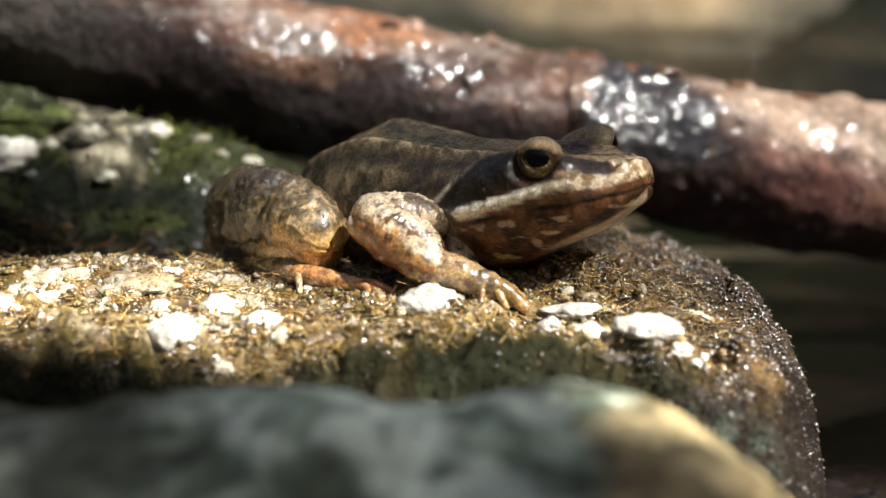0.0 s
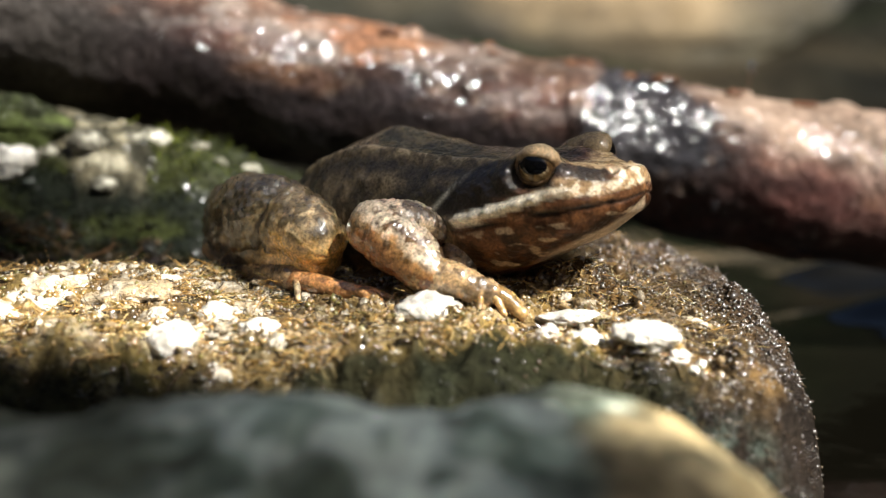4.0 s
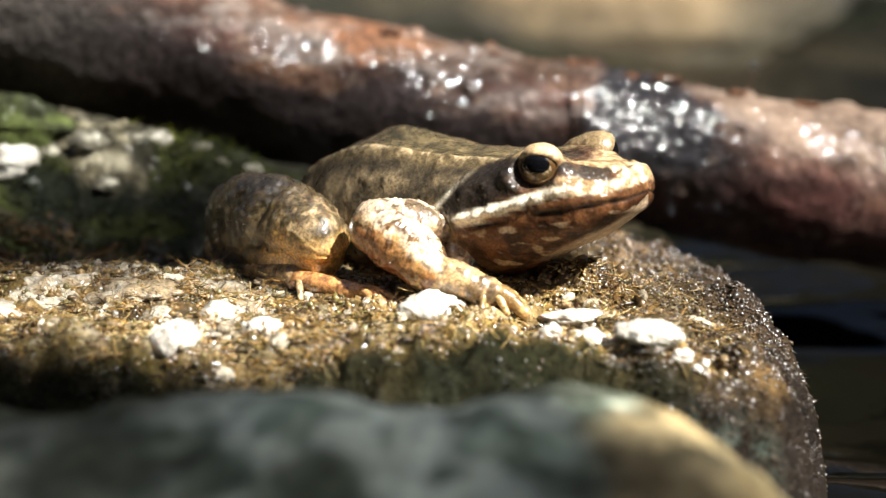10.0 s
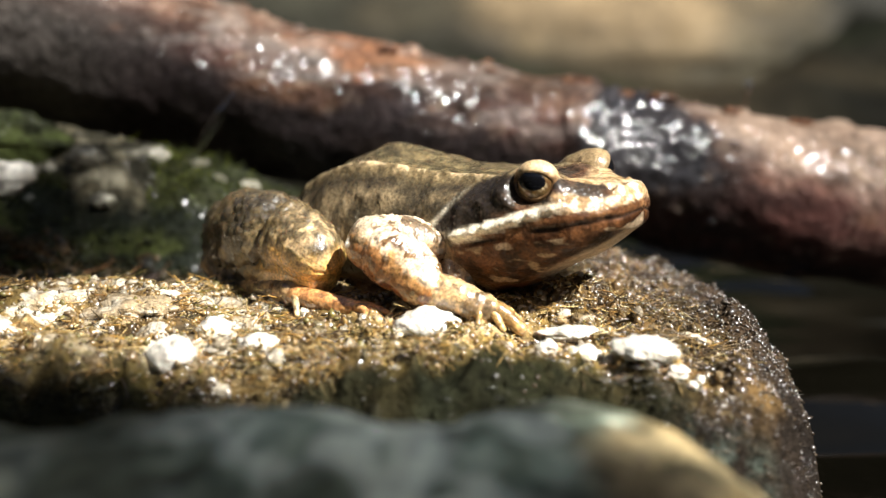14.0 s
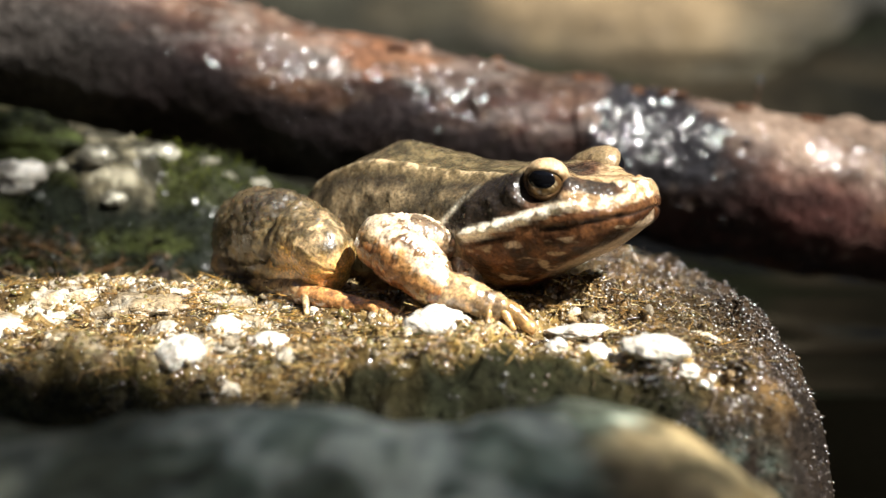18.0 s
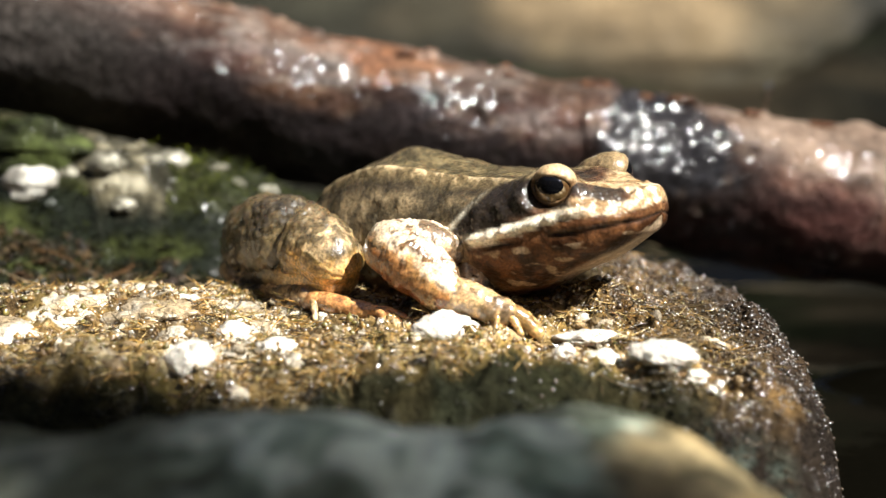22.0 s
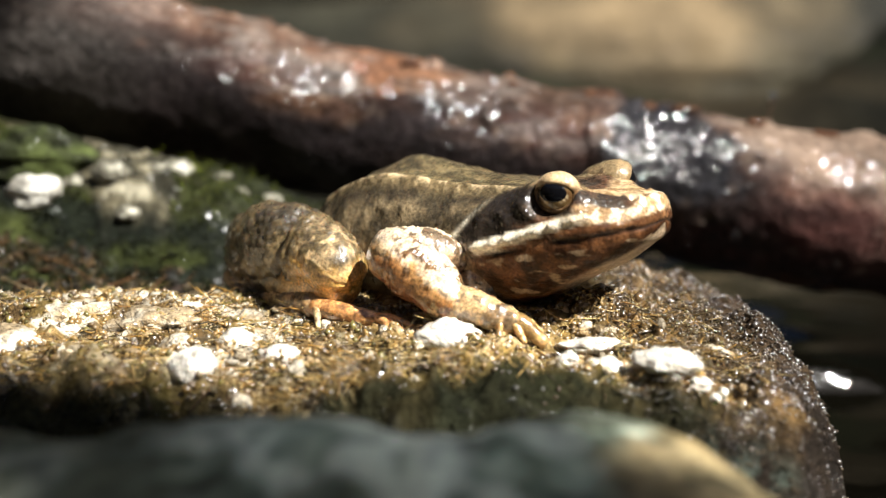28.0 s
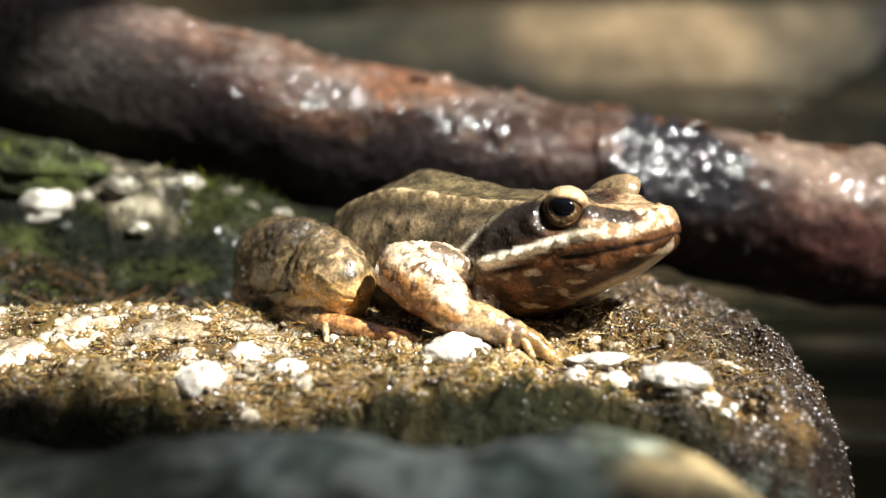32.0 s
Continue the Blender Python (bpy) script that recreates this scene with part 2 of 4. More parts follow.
FAR_ROCK = surface("sandy_rock", rough=0.8, specular=0.15, grain=(60, 0.35), stain=(9, 0.45), bump=(60, 0.006))
LEAF = surface("leaf", (0.06, 0.12, 0.03), rough=0.5, glow=(0.28, 0.36, 0.10), grain=(80, 0.2), stain=(20, 0.2), bump=(60, 0.001))
WATER = surface("water", (0.0018, 0.0016, 0.001), rough=0.05, coat=0.0, grain=(20, 0.2), stain=(5, 0.3), bump=(160, 0.00015), specular=0.5, rough_var=0, ior=1.33)
for m, ior in ((GRIT, 2.0), (CRUMB, 2.0), (MOSS, 2.0), (LIMB_SKIN, 1.65), (SKIN, 1.42)):
    # a thick wet film
    m.node_tree.nodes["Principled BSDF"].inputs["Coat IOR"].default_value = ior
DROP = bpy.data.materials.new("water_drop")
DROP.use_nodes = True
for key, value in (("Transmission Weight", 1.0), ("IOR", 1.33), ("Roughness", 0.04)):
    DROP.node_tree.nodes["Principled BSDF"].inputs[key].default_value = value

# ---- the rock under the frog ----
def ground_height(x, y):
    """Height of the wet rock, in millimetres."""
    x, y = np.asarray(x, float), np.asarray(y, float)
    p = np.stack([x, y, 0 * x], 1)
    wave = 2.2 * fbm(p, 38, 2, 3)
    z = spline([-70, -52, -42, -35, -29, -13, 0, 10, 30, 38, 50, 70], [-75, -45, -21, -6, 1, 3.5, 4.5, 5, 7, 5, -14, -60], np.clip(y + wave, -69, 69))
    # the flank towards the water stands out most at mid depth
    out = spline([-70, -40, -25, -14, 0, 16, 30, 70], [-6, -5, -3.0, 1.2, 2.4, 1.6, -5, -9], np.clip(y, -69, 69))
    z = z - spline([20, 25, 34, 44, 48, 51.5, 71], [0, 0.1, 1.2, 5, 14, 32, 120], np.clip(x - out - 0.085 * np.clip(y + 30, 0, 50) + 0.9 * wave, 20.1, 70.9))
    z = z + 4.0 * np.exp(-((x - 20) / 8) ** 2 - ((y + 4) / 6) ** 2)
    hollow = smooth(-20, -42, x) * smooth(8, 24, y)
    z = z - 9 * hollow
    z = z - 3.0 * smooth(26, 44, x) * smooth(-8, 22, y)
    z = z + 1.3 * smooth(28, 42, x) * fbm(p, 4.5, 3, 19)
    return z + 1.4 * fbm(p, 14, 3, 5) + 1.9 * (0.5 - np.abs(fbm(p, 7, 3, 15))) + 1.25 * fbm(p, 3.6, 3, 9) + 0.3 * fbm(p, 1.1, 2, 13)


def rock_colour(p, seed=0):
    """Wet ochre rock with olive algae, pale quartz veins and black wet patches."""
    a, b, c = fbm(p, 22, 3, 40 + seed), fbm(p, 7, 4, 50 + seed), fbm(p, 1.6, 3, 60 + seed)
    col = mix((0.115, 0.073, 0.023), (0.34, 0.225, 0.085), smooth(-0.5, 0.7, b + 0.4 * c))
    col = mix(col, (0.07, 0.06, 0.012), smooth(0.1, 0.8, a) * 0.55)
    col = mix(col, (0.48, 0.42, 0.32), smooth(0.35, 0.9, b + 0.5 * c) * 0.55)
    return mix(col, (0.035, 0.028, 0.02), smooth(0.3, 0.9, -b + 0.4 * c) * 0.7)


def sheet(x0, x1, y0, y1, nx, ny, height, colour):
    gx, gy = np.meshgrid(np.linspace(x0, x1, nx), np.linspace(y0, y1, ny), indexing="ij")
    gx, gy = gx.ravel(), gy.ravel()
    v = np.stack([gx, gy, height(gx, gy)], 1)
    return v, grid_faces(nx, ny), colour(v)


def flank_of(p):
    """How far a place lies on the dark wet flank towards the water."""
    # the second term darkens the front face for its shade
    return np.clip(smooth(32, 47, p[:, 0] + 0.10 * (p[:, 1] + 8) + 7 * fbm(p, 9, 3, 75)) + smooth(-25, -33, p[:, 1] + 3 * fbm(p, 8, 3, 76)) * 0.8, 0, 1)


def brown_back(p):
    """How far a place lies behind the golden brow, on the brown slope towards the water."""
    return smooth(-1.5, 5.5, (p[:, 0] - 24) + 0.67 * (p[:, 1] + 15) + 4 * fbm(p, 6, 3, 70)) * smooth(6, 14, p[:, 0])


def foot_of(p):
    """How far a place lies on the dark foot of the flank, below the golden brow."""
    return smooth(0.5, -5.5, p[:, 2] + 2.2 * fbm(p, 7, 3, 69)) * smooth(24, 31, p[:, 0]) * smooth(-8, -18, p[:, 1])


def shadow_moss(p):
    """Where the green-black moss of the front edge begins, its shade put into the colour."""
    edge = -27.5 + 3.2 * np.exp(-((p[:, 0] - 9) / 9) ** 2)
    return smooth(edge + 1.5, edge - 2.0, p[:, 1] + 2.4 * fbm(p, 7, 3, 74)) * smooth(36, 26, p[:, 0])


def ground_colour(p):
    x, y = p[:, 0], p[:, 1]
    m, n = fbm(p, 7, 3, 71), fbm(p, 3, 3, 72)
    col = rock_colour(p)
    # golden wet moss along the brow of the rock, olive algae below it
    col = mix(col, (0.42, 0.26, 0.07), smooth(0.0, 0.5, n + 0.5 * m) * smooth(-10, 4, x) * 0.45)
    col = mix(col, (0.045, 0.028, 0.012), smooth(0.15, 0.6, -m + 0.5 * n) * smooth(-6, 8, x) * 0.8)
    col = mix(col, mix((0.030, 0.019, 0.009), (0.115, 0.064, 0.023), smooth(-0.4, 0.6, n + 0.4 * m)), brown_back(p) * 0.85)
    algae = smooth(-2, 6, x + 5 * m) * smooth(30, 20, x + 6 * m) * smooth(-19, -26, y + 4 * m)
    col = mix(col, (0.032, 0.031, 0.010), algae * smooth(-0.6, 0.1, n) * 0.9)
    # pale lichen crust towards the frog's tail
    pale = smooth(-12, -24, x) * smooth(-27, -18, y) * smooth(18, 4, y)
    col = mix(col, (0.64, 0.57, 0.44), pale * smooth(-0.1, 0.2, m + 0.3 * n) * 0.95)
    col = mix(col, (0.10, 0.06, 0.023), pale * smooth(0.0, 0.45, -m + 0.6 * n) * 0.85)
    # wet litter in the hollow, green-black moss in front, shade put into both
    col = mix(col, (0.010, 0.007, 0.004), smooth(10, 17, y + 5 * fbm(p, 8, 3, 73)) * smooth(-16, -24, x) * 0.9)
    front = smooth(-27, -33, y + 3 * fbm(p, 8, 3, 76)) * smooth(40, 25, x)
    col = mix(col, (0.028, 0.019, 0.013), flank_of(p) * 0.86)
    col = mix(col, (0.075, 0.082, 0.050), front * smooth(-0.3, 0.5, fbm(p, 6, 3, 79)) * smooth(32, 18, x) * 0.8)
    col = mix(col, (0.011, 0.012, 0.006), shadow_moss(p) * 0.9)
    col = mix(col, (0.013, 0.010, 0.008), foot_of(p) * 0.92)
    foot = smooth(-31, -35, y + 2 * m) * smooth(20, 25, x) * smooth(46, 36, x + 4 * m)
    col = mix(col, (0.050, 0.062, 0.050), foot * smooth(-0.2, 0.3, n) * 0.8)
    # how wet: gloss is least on the flank, the front moss and the hollow
    behind = smooth(9, 17, y) * smooth(-14, -24, x)
    wet = 0.75 - 0.75 * flank_of(p) - 0.35 * brown_back(p) - 0.4 * front - 0.65 * shadow_moss(p) - 0.6 * behind - 0.5 * foot_of(p)
    return np.c_[col, np.clip(wet, 0, 1)]


boulder = thing("boulder", (-25, 0, 0), "wet ochre-brown boulder with algae, grit and pale crust", "rock")
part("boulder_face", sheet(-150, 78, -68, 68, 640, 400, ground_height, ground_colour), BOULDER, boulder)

ICO = np.array([(0, 0, 1), *[(0.894 * math.cos(a), 0.894 * math.sin(a), 0.447) for a in np.arange(5) * 2 * math.pi / 5],
                *[(0.894 * math.cos(a), 0.894 * math.sin(a), -0.447) for a in (np.arange(5) + 0.5) * 2 * math.pi / 5], (0, 0, -1)])
ICO_FACES = np.array([(0, i + 1, (i + 1) % 5 + 1) for i in range(5)] + [(i + 1, i + 6, (i + 1) % 5 + 1) for i in range(5)]
                     + [((i + 1) % 5 + 1, i + 6, (i + 1) % 5 + 6) for i in range(5)] + [(11, (i + 1) % 5 + 6, i + 6) for i in range(5)])


def grains(rng, places, sizes, colours):
    """Many small rounded grains, joined."""
    n = len(places)
    lump = ICO[None] * (1 + 0.34 * rng.standard_normal((n, 12, 1))) * (sizes[:, None] * rng.uniform(0.65, 1.3, (n, 3)))[:, None]
    v = places[:, None] + lump
    f = ICO_FACES[None] + 12 * np.arange(n)[:, None, None]
    return v.reshape(-1, 3), f.reshape(-1, 3), np.repeat(colours, 12, 0)


def threads(rng, places, lengths, width, lean, colours, lift=0.6):
    """Many thin curved filaments, each a three-sided tapering stalk of three joints, joined."""
    n = len(places)
    yaw = rng.uniform(0, 2 * math.pi, n)
    head = np.stack([np.cos(yaw), np.sin(yaw), rng.uniform(0.1, 1.2, n) * lift], 1) + np.array(lean)
    head /= np.linalg.norm(head, axis=1)[:, None]
    bend = rng.normal(0, 0.45, (n, 3)) + (0, 0, -0.25)
    side = np.cross(head, (0.3, 0.2, 1.0))
    side /= np.linalg.norm(side, axis=1)[:, None]
    up = np.cross(side, head)
    rows = []
    for k, s in enumerate((0, 0.35, 0.7, 1.0)):
        c = places + (head * s + bend * s * s * 0.6) * lengths[:, None]
        w = width * (1 - 0.75 * s)
        for a in (0, 2.1, 4.2):
            rows.append(c + (side * math.cos(a) + up * math.sin(a)) * w[:, None])
    v = np.stack(rows, 1).reshape(-1, 3)
    one = np.array([(3 * k + a, 3 * k + (a + 1) % 3, 3 * k + 3 + (a + 1) % 3, 3 * k + 3 + a) for k in range(3) for a in range(3)])
    f = (one[None] + 12 * np.arange(n)[:, None, None]).reshape(-1, 4)
    return v, f, np.repeat(colours, 12, 0)


def scatter(rng, n, x0, x1, y0, y1, height, sink=0.0):
    x, y = rng.uniform(x0, x1, n), rng.uniform(y0, y1, n)
    return np.stack([x, y, height(x, y) - sink], 1)


def pick(rng, n, palette, spread=0.3):
    c = np.array(palette)[rng.integers(0, len(palette), n)]
    return c * rng.uniform(1 - spread, 1 + spread, (n, 1))


rng = np.random.default_rng(4)
EARTH = [(0.28, 0.165, 0.05), (0.36, 0.23, 0.08), (0.20, 0.115, 0.03), (0.11, 0.085, 0.018), (0.46, 0.38, 0.26), (0.10, 0.06, 0.025)]
at = scatter(rng, 24000, -105, 62, -46, 38, ground_height, 0.1)
at = at[(at[:, 0] > 8) | (fbm(at, 10, 3, 68) + rng.uniform(-0.5, 0.5, len(at)) > 0.0)]
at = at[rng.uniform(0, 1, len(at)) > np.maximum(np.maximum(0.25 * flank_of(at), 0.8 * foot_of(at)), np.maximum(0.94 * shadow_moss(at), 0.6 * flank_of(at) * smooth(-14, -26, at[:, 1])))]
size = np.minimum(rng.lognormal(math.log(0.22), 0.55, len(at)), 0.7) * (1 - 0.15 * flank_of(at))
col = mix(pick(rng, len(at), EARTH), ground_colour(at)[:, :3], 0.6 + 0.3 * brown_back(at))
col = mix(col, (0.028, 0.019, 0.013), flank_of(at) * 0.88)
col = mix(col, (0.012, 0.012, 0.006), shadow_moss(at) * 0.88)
chips = scatter(rng, 190, -95, -18, -27, 12, ground_height, 0.2)
chips = np.concatenate([chips, scatter(rng, 110, -20, 36, -30, -8, ground_height, 0.2)])
chips = chips[(flank_of(chips) < 0.15) & (shadow_moss(chips) < 0.3)]
vs, fs, cs = [], [], []
for k, q in enumerate(chips):
    v, f, d = ball((0, 0, 0), (1, 1, 1), 9, 12)
    v = d * (1 + 0.3 * fbm(d * 1.7 + 3.1 * k, 1.0, 3, 950))[:, None] * rng.uniform(0.45, 1.5, 3) * (1, 1, 0.7) * (0.8 if k % 3 else 1.2) + q
    vs.append(v)
    fs.append(f + 108 * k)
    cs.append(np.tile(pick(rng, 1, [(0.40, 0.33, 0.23), (0.30, 0.21, 0.11), (0.55, 0.48, 0.37), (0.13, 0.10, 0.05), (0.20, 0.14, 0.07)]), (108, 1)))
tagged(new("stone_chips", mesh_of("stone_chips", np.concatenate(vs) * MM, np.concatenate(fs), ROCK, np.concatenate(cs))), "small pale stone chips bedded in the wet grit", "gravel", kind="stuff")
g = grains(rng, at, size, col)
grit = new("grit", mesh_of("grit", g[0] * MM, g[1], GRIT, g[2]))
tagged(grit, "wet ochre grit and sand grains on the boulder", "grit", kind="stuff")

at = scatter(rng, 6000, -100, 54, -44, 26, ground_height, -0.15)
more = scatter(rng, 8000, 10, 62, -46, 34, ground_height, -0.1)
at = np.concatenate([at, more[np.maximum(flank_of(more), brown_back(more)) > 0.3]])
at = at[(rng.uniform(0, 1, len(at)) > np.maximum(np.maximum(0.94 * shadow_moss(at), 0.75 * foot_of(at)), 0.3 * flank_of(at) * smooth(-14, -24, at[:, 1])))]
g = grains(rng, at, rng.uniform(0.2, 0.56, len(at)) * (1 - 0.45 * np.maximum(flank_of(at), brown_back(at))) * (1 - 0.45 * smooth(-12, -24, at[:, 1]) * flank_of(at)), mix(pick(rng, len(at), [(0.22, 0.13, 0.035), (0.14, 0.11, 0.025), (0.12, 0.07, 0.025), (0.30, 0.19, 0.065)]), (0.034, 0.022, 0.014), np.maximum(np.maximum(np.maximum(flank_of(at), foot_of(at)), shadow_moss(at)) * 0.9, brown_back(at) * rng.choice([0.25, 0.8], len(at)))))
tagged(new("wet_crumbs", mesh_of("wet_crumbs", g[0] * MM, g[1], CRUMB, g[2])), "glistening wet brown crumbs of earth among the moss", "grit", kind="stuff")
at = scatter(rng, 60000, -105, 62, -46, 30, ground_height, 0.1)
keep = (fbm(at, 12, 3, 77) > -0.1) & ((at[:, 0] < 9) | (at[:, 1] < -12) | (rng.uniform(0, 1, len(at)) < 0.45)) & ((at[:, 0] > -24) | (at[:, 1] > 4) | (fbm(at, 7, 2, 78) > 0.1))
at = at[keep]
col = pick(rng, len(at), [(0.26, 0.14, 0.035), (0.40, 0.22, 0.05), (0.12, 0.09, 0.018), (0.04, 0.026, 0.012), (0.05, 0.034, 0.014), (0.56, 0.40, 0.16)])
col = mix(col, (0.05, 0.030, 0.012), brown_back(at) * rng.choice([0.2, 0.85], len(at), p=[0.3, 0.7]))
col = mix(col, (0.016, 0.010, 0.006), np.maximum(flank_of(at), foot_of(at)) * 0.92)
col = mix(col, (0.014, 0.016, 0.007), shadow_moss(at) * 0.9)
v, f, c = threads(rng, at, rng.uniform(1.0, 4.2, len(at)) * (1 - 0.72 * flank_of(at)), rng.uniform(0.06, 0.19, len(at)), (0.25, -0.15, 0), col, 0.25)
straw = scatter(rng, 2200, -100, 40, -32, 16, ground_height, -0.1)
straw = straw[(fbm(straw, 9, 2, 79) > -0.25) & (flank_of(straw) < 0.35) & (straw[:, 1] < 11)]
straw_col = mix(pick(rng, len(straw), [(0.42, 0.27, 0.09), (0.20, 0.10, 0.03), (0.52, 0.40, 0.18), (0.05, 0.03, 0.015)]), (0.03, 0.02, 0.015), np.maximum(flank_of(straw), shadow_moss(straw)) * 0.85)
sv, sf, sc = threads(rng, straw, rng.uniform(1.6, 4.4, len(straw)), rng.uniform(0.08, 0.20, len(straw)), (0.1, -0.05, -0.1), straw_col, 0.12)
tagged(new("dead_strands", mesh_of("dead_strands", sv * MM, sf, MOSS, sc)), "long golden and brown dead moss strands on the boulder", "plant litter", kind="stuff")
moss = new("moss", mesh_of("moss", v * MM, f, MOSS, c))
tagged(moss, "brown and olive wet moss strands on the boulder", "moss", kind="stuff")


def stone(name, centre, radii, seed, colour_a, colour_b, material, label, rough=0.16, n=(48, 72)):
    v, f, d = ball((0, 0, 0), (1, 1, 1), *n)
    v = d * (1 + rough * fbm(d * 3 + seed, 1.6, 4, seed))[:, None] * np.array(radii) + np.array(centre)
    col = mix(colour_a, colour_b, smooth(-0.5, 0.7, fbm(v, max(radii) * 0.5, 4, seed + 3)))
    ob = new(name, mesh_of(name, (v - np.array(centre)) * MM, f, material, col))
    ob.location = Vector(centre) * MM
    return tagged(ob, label, "rock")


for k, (x, y, rx, ry) in enumerate([(-44, -5, 8, 6), (-57, -2, 7, 6), (-33, -1, 5.5, 5), (-50, -15, 6.5, 5), (-64, -11, 7, 6), (-38, -13, 4.5, 4), (-28, -9, 3.5, 3)]):
    z = float(ground_height(np.array([x]), np.array([y]))[0])
    stone("pale_crust", (x, y, z - 1.7), (rx * 0.9, ry * 0.85, 2.7), 1200 + k, (0.36, 0.27, 0.16), (0.74, 0.67, 0.54), BOULDER, "low pale hump of stone crust set in the wet boulder", 0.26, (40, 72))


# ---- the mossy rock behind ----
def crest_height(x):
    return spline([-260, -170, -92, -60, -33, -15, 0, 20], [34, 32, 27, 20.8, 14.2, 6, -8, -45], np.clip(x, -259, 19))


def back_height(x, y):
    x, y = np.asarray(x, float), np.asarray(y, float)
    p = np.stack([x, y, 0 * x], 1)
    ridge = crest_height(x)
    step = np.clip(y - 62 + 5 * fbm(p, 30, 2, 21) + 2.5 * fbm(p, 11, 3, 22), -59, 59)
    z = ridge - spline([-60, -52, -45, -41, -32, -28, -18, -14, 0, 14, 30, 60], [78, 64, 48, 36, 28, 22, 17, 9.5, 0, 1, 14, 60], step)
    return z + 2.0 * fbm(p, 18, 3, 23) + 1.1 * fbm(p, 5, 3, 27)


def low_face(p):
    """Where the darkening begins that stands for shade on the lower face and right."""
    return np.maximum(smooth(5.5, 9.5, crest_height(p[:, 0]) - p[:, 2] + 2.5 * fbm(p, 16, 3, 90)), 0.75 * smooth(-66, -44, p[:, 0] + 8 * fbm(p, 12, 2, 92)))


def back_colour(p):
    a, b = fbm(p, 16, 3, 90), fbm(p, 4.5, 4, 95)
    col = mix((0.025, 0.023, 0.015), (0.14, 0.12, 0.075), smooth(-0.4, 0.7, b))
    col = mix(col, (0.040, 0.046, 0.009), smooth(-0.25, 0.3, a) * 0.8)
    col = mix(col, (0.34, 0.31, 0.23), smooth(0.45, 0.95, b - 0.2 * a) * 0.7)
    # shade of the lower face put into the colour, broken by moss
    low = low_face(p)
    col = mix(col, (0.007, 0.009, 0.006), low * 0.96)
    shelf = smooth(10.5, 14, crest_height(p[:, 0]) - p[:, 2] + 2 * b)
    return mix(col, (0.034, 0.040, 0.010), low * shelf * smooth(0.1, 0.6, fbm(p * (1, 1, 2), 11, 3, 97)) * 0.8)


stone("dark_stone", (-88, 57, 24.0), (11.5, 7, 5.5), 21, (0.018, 0.020, 0.010), (0.055, 0.068, 0.020), DULL_ROCK, "small dark wet stone lying on the mossy rock", 0.34, (40, 60))
mossy = thing("mossy_rock", (-90, 62, 0), "dark wet rock with bright green moss patches", "rock")
part("rock_face", sheet(-260, 20, 5, 120, 360, 200, back_height, back_colour), DULL_ROCK, mossy)
at = scatter(rng, 1800, -150, 0, 20, 70, back_height, 0.25)
size = np.minimum(rng.lognormal(math.log(0.45), 0.45, len(at)), 0.9)
g = grains(rng, at, size, back_colour(at) * rng.uniform(0.6, 1.5, (len(at), 1)))
tagged(new("gravel", mesh_of("gravel", g[0] * MM, g[1], EARTH_CRUMB, g[2], True)), "wet dark gravel and crumbs on the mossy rock", "gravel", kind="stuff")
at = scatter(rng, 16000, -150, 0, 22, 70, back_height, 0.1)
at = at[(fbm(at, 16, 3, 90) > -0.1) & ((at[:, 0] < -45) | (rng.uniform(0, 1, len(at)) > 0.6))]
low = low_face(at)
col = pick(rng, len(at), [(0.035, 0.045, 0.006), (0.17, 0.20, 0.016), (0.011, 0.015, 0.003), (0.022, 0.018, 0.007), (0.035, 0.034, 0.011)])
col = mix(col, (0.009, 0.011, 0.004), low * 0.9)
v, f, c = threads(rng, at, rng.uniform(1.2, 3.5, len(at)), rng.uniform(0.1, 0.22, len(at)), (0, 0, 0.5), col)
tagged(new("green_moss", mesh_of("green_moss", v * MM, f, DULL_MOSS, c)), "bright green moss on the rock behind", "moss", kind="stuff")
# brown rubble and dead stalks in the wet hollow below it
at = scatter(rng, 2600, -110, -14, 18, 46, back_height, 0.0)
at = at[(at[:, 2] > -8) & (fbm(at, 9, 3, 131) > -0.25)]
g = grains(rng, at, rng.uniform(0.35, 1.0, len(at)), pick(rng, len(at), [(0.020, 0.012, 0.006), (0.008, 0.006, 0.004), (0.05, 0.030, 0.012), (0.014, 0.015, 0.005)]))
tagged(new("wet_rubble", mesh_of("wet_rubble", g[0] * MM, g[1], EARTH_CRUMB, g[2], True)), "dark wet rubble and earth crumbs in the hollow between the rocks", "gravel", kind="stuff")
at = scatter(rng, 2200, -110, -14, 18, 44, back_height, -0.2)
v, f, c = threads(rng, at, rng.uniform(1.5, 5.0, len(at)), rng.uniform(0.1, 0.2, len(at)), (0.2, -0.2, 0.1), pick(rng, len(at), [(0.05, 0.026, 0.010), (0.012, 0.008, 0.005), (0.026, 0.024, 0.006), (0.13, 0.08, 0.035)]), 0.4)
tagged(new("dead_stalks", mesh_of("dead_stalks", v * MM, f, DULL_MOSS, c)), "brown and straw-coloured dead stalks between the rocks", "plant litter", kind="stuff")
at = scatter(rng, 150, -110, -26, 16, 40, lambda x, y: np.maximum(back_height(x, y), ground_height(x, y)), -0.3)
v, f, c = threads(rng, at, rng.uniform(4, 11, len(at)), rng.uniform(0.25, 0.6, len(at)), (0.5, 0, 0.1), pick(rng, len(at), [(0.035, 0.018, 0.009), (0.016, 0.010, 0.006), (0.10, 0.05, 0.02), (0.22, 0.16, 0.09)]), 0.3)
tagged(new("twig_litter", mesh_of("twig_litter", v * MM, f, DULL_MOSS, c)), "dark wet twig bits caught between the rocks", "plant litter", kind="stuff")
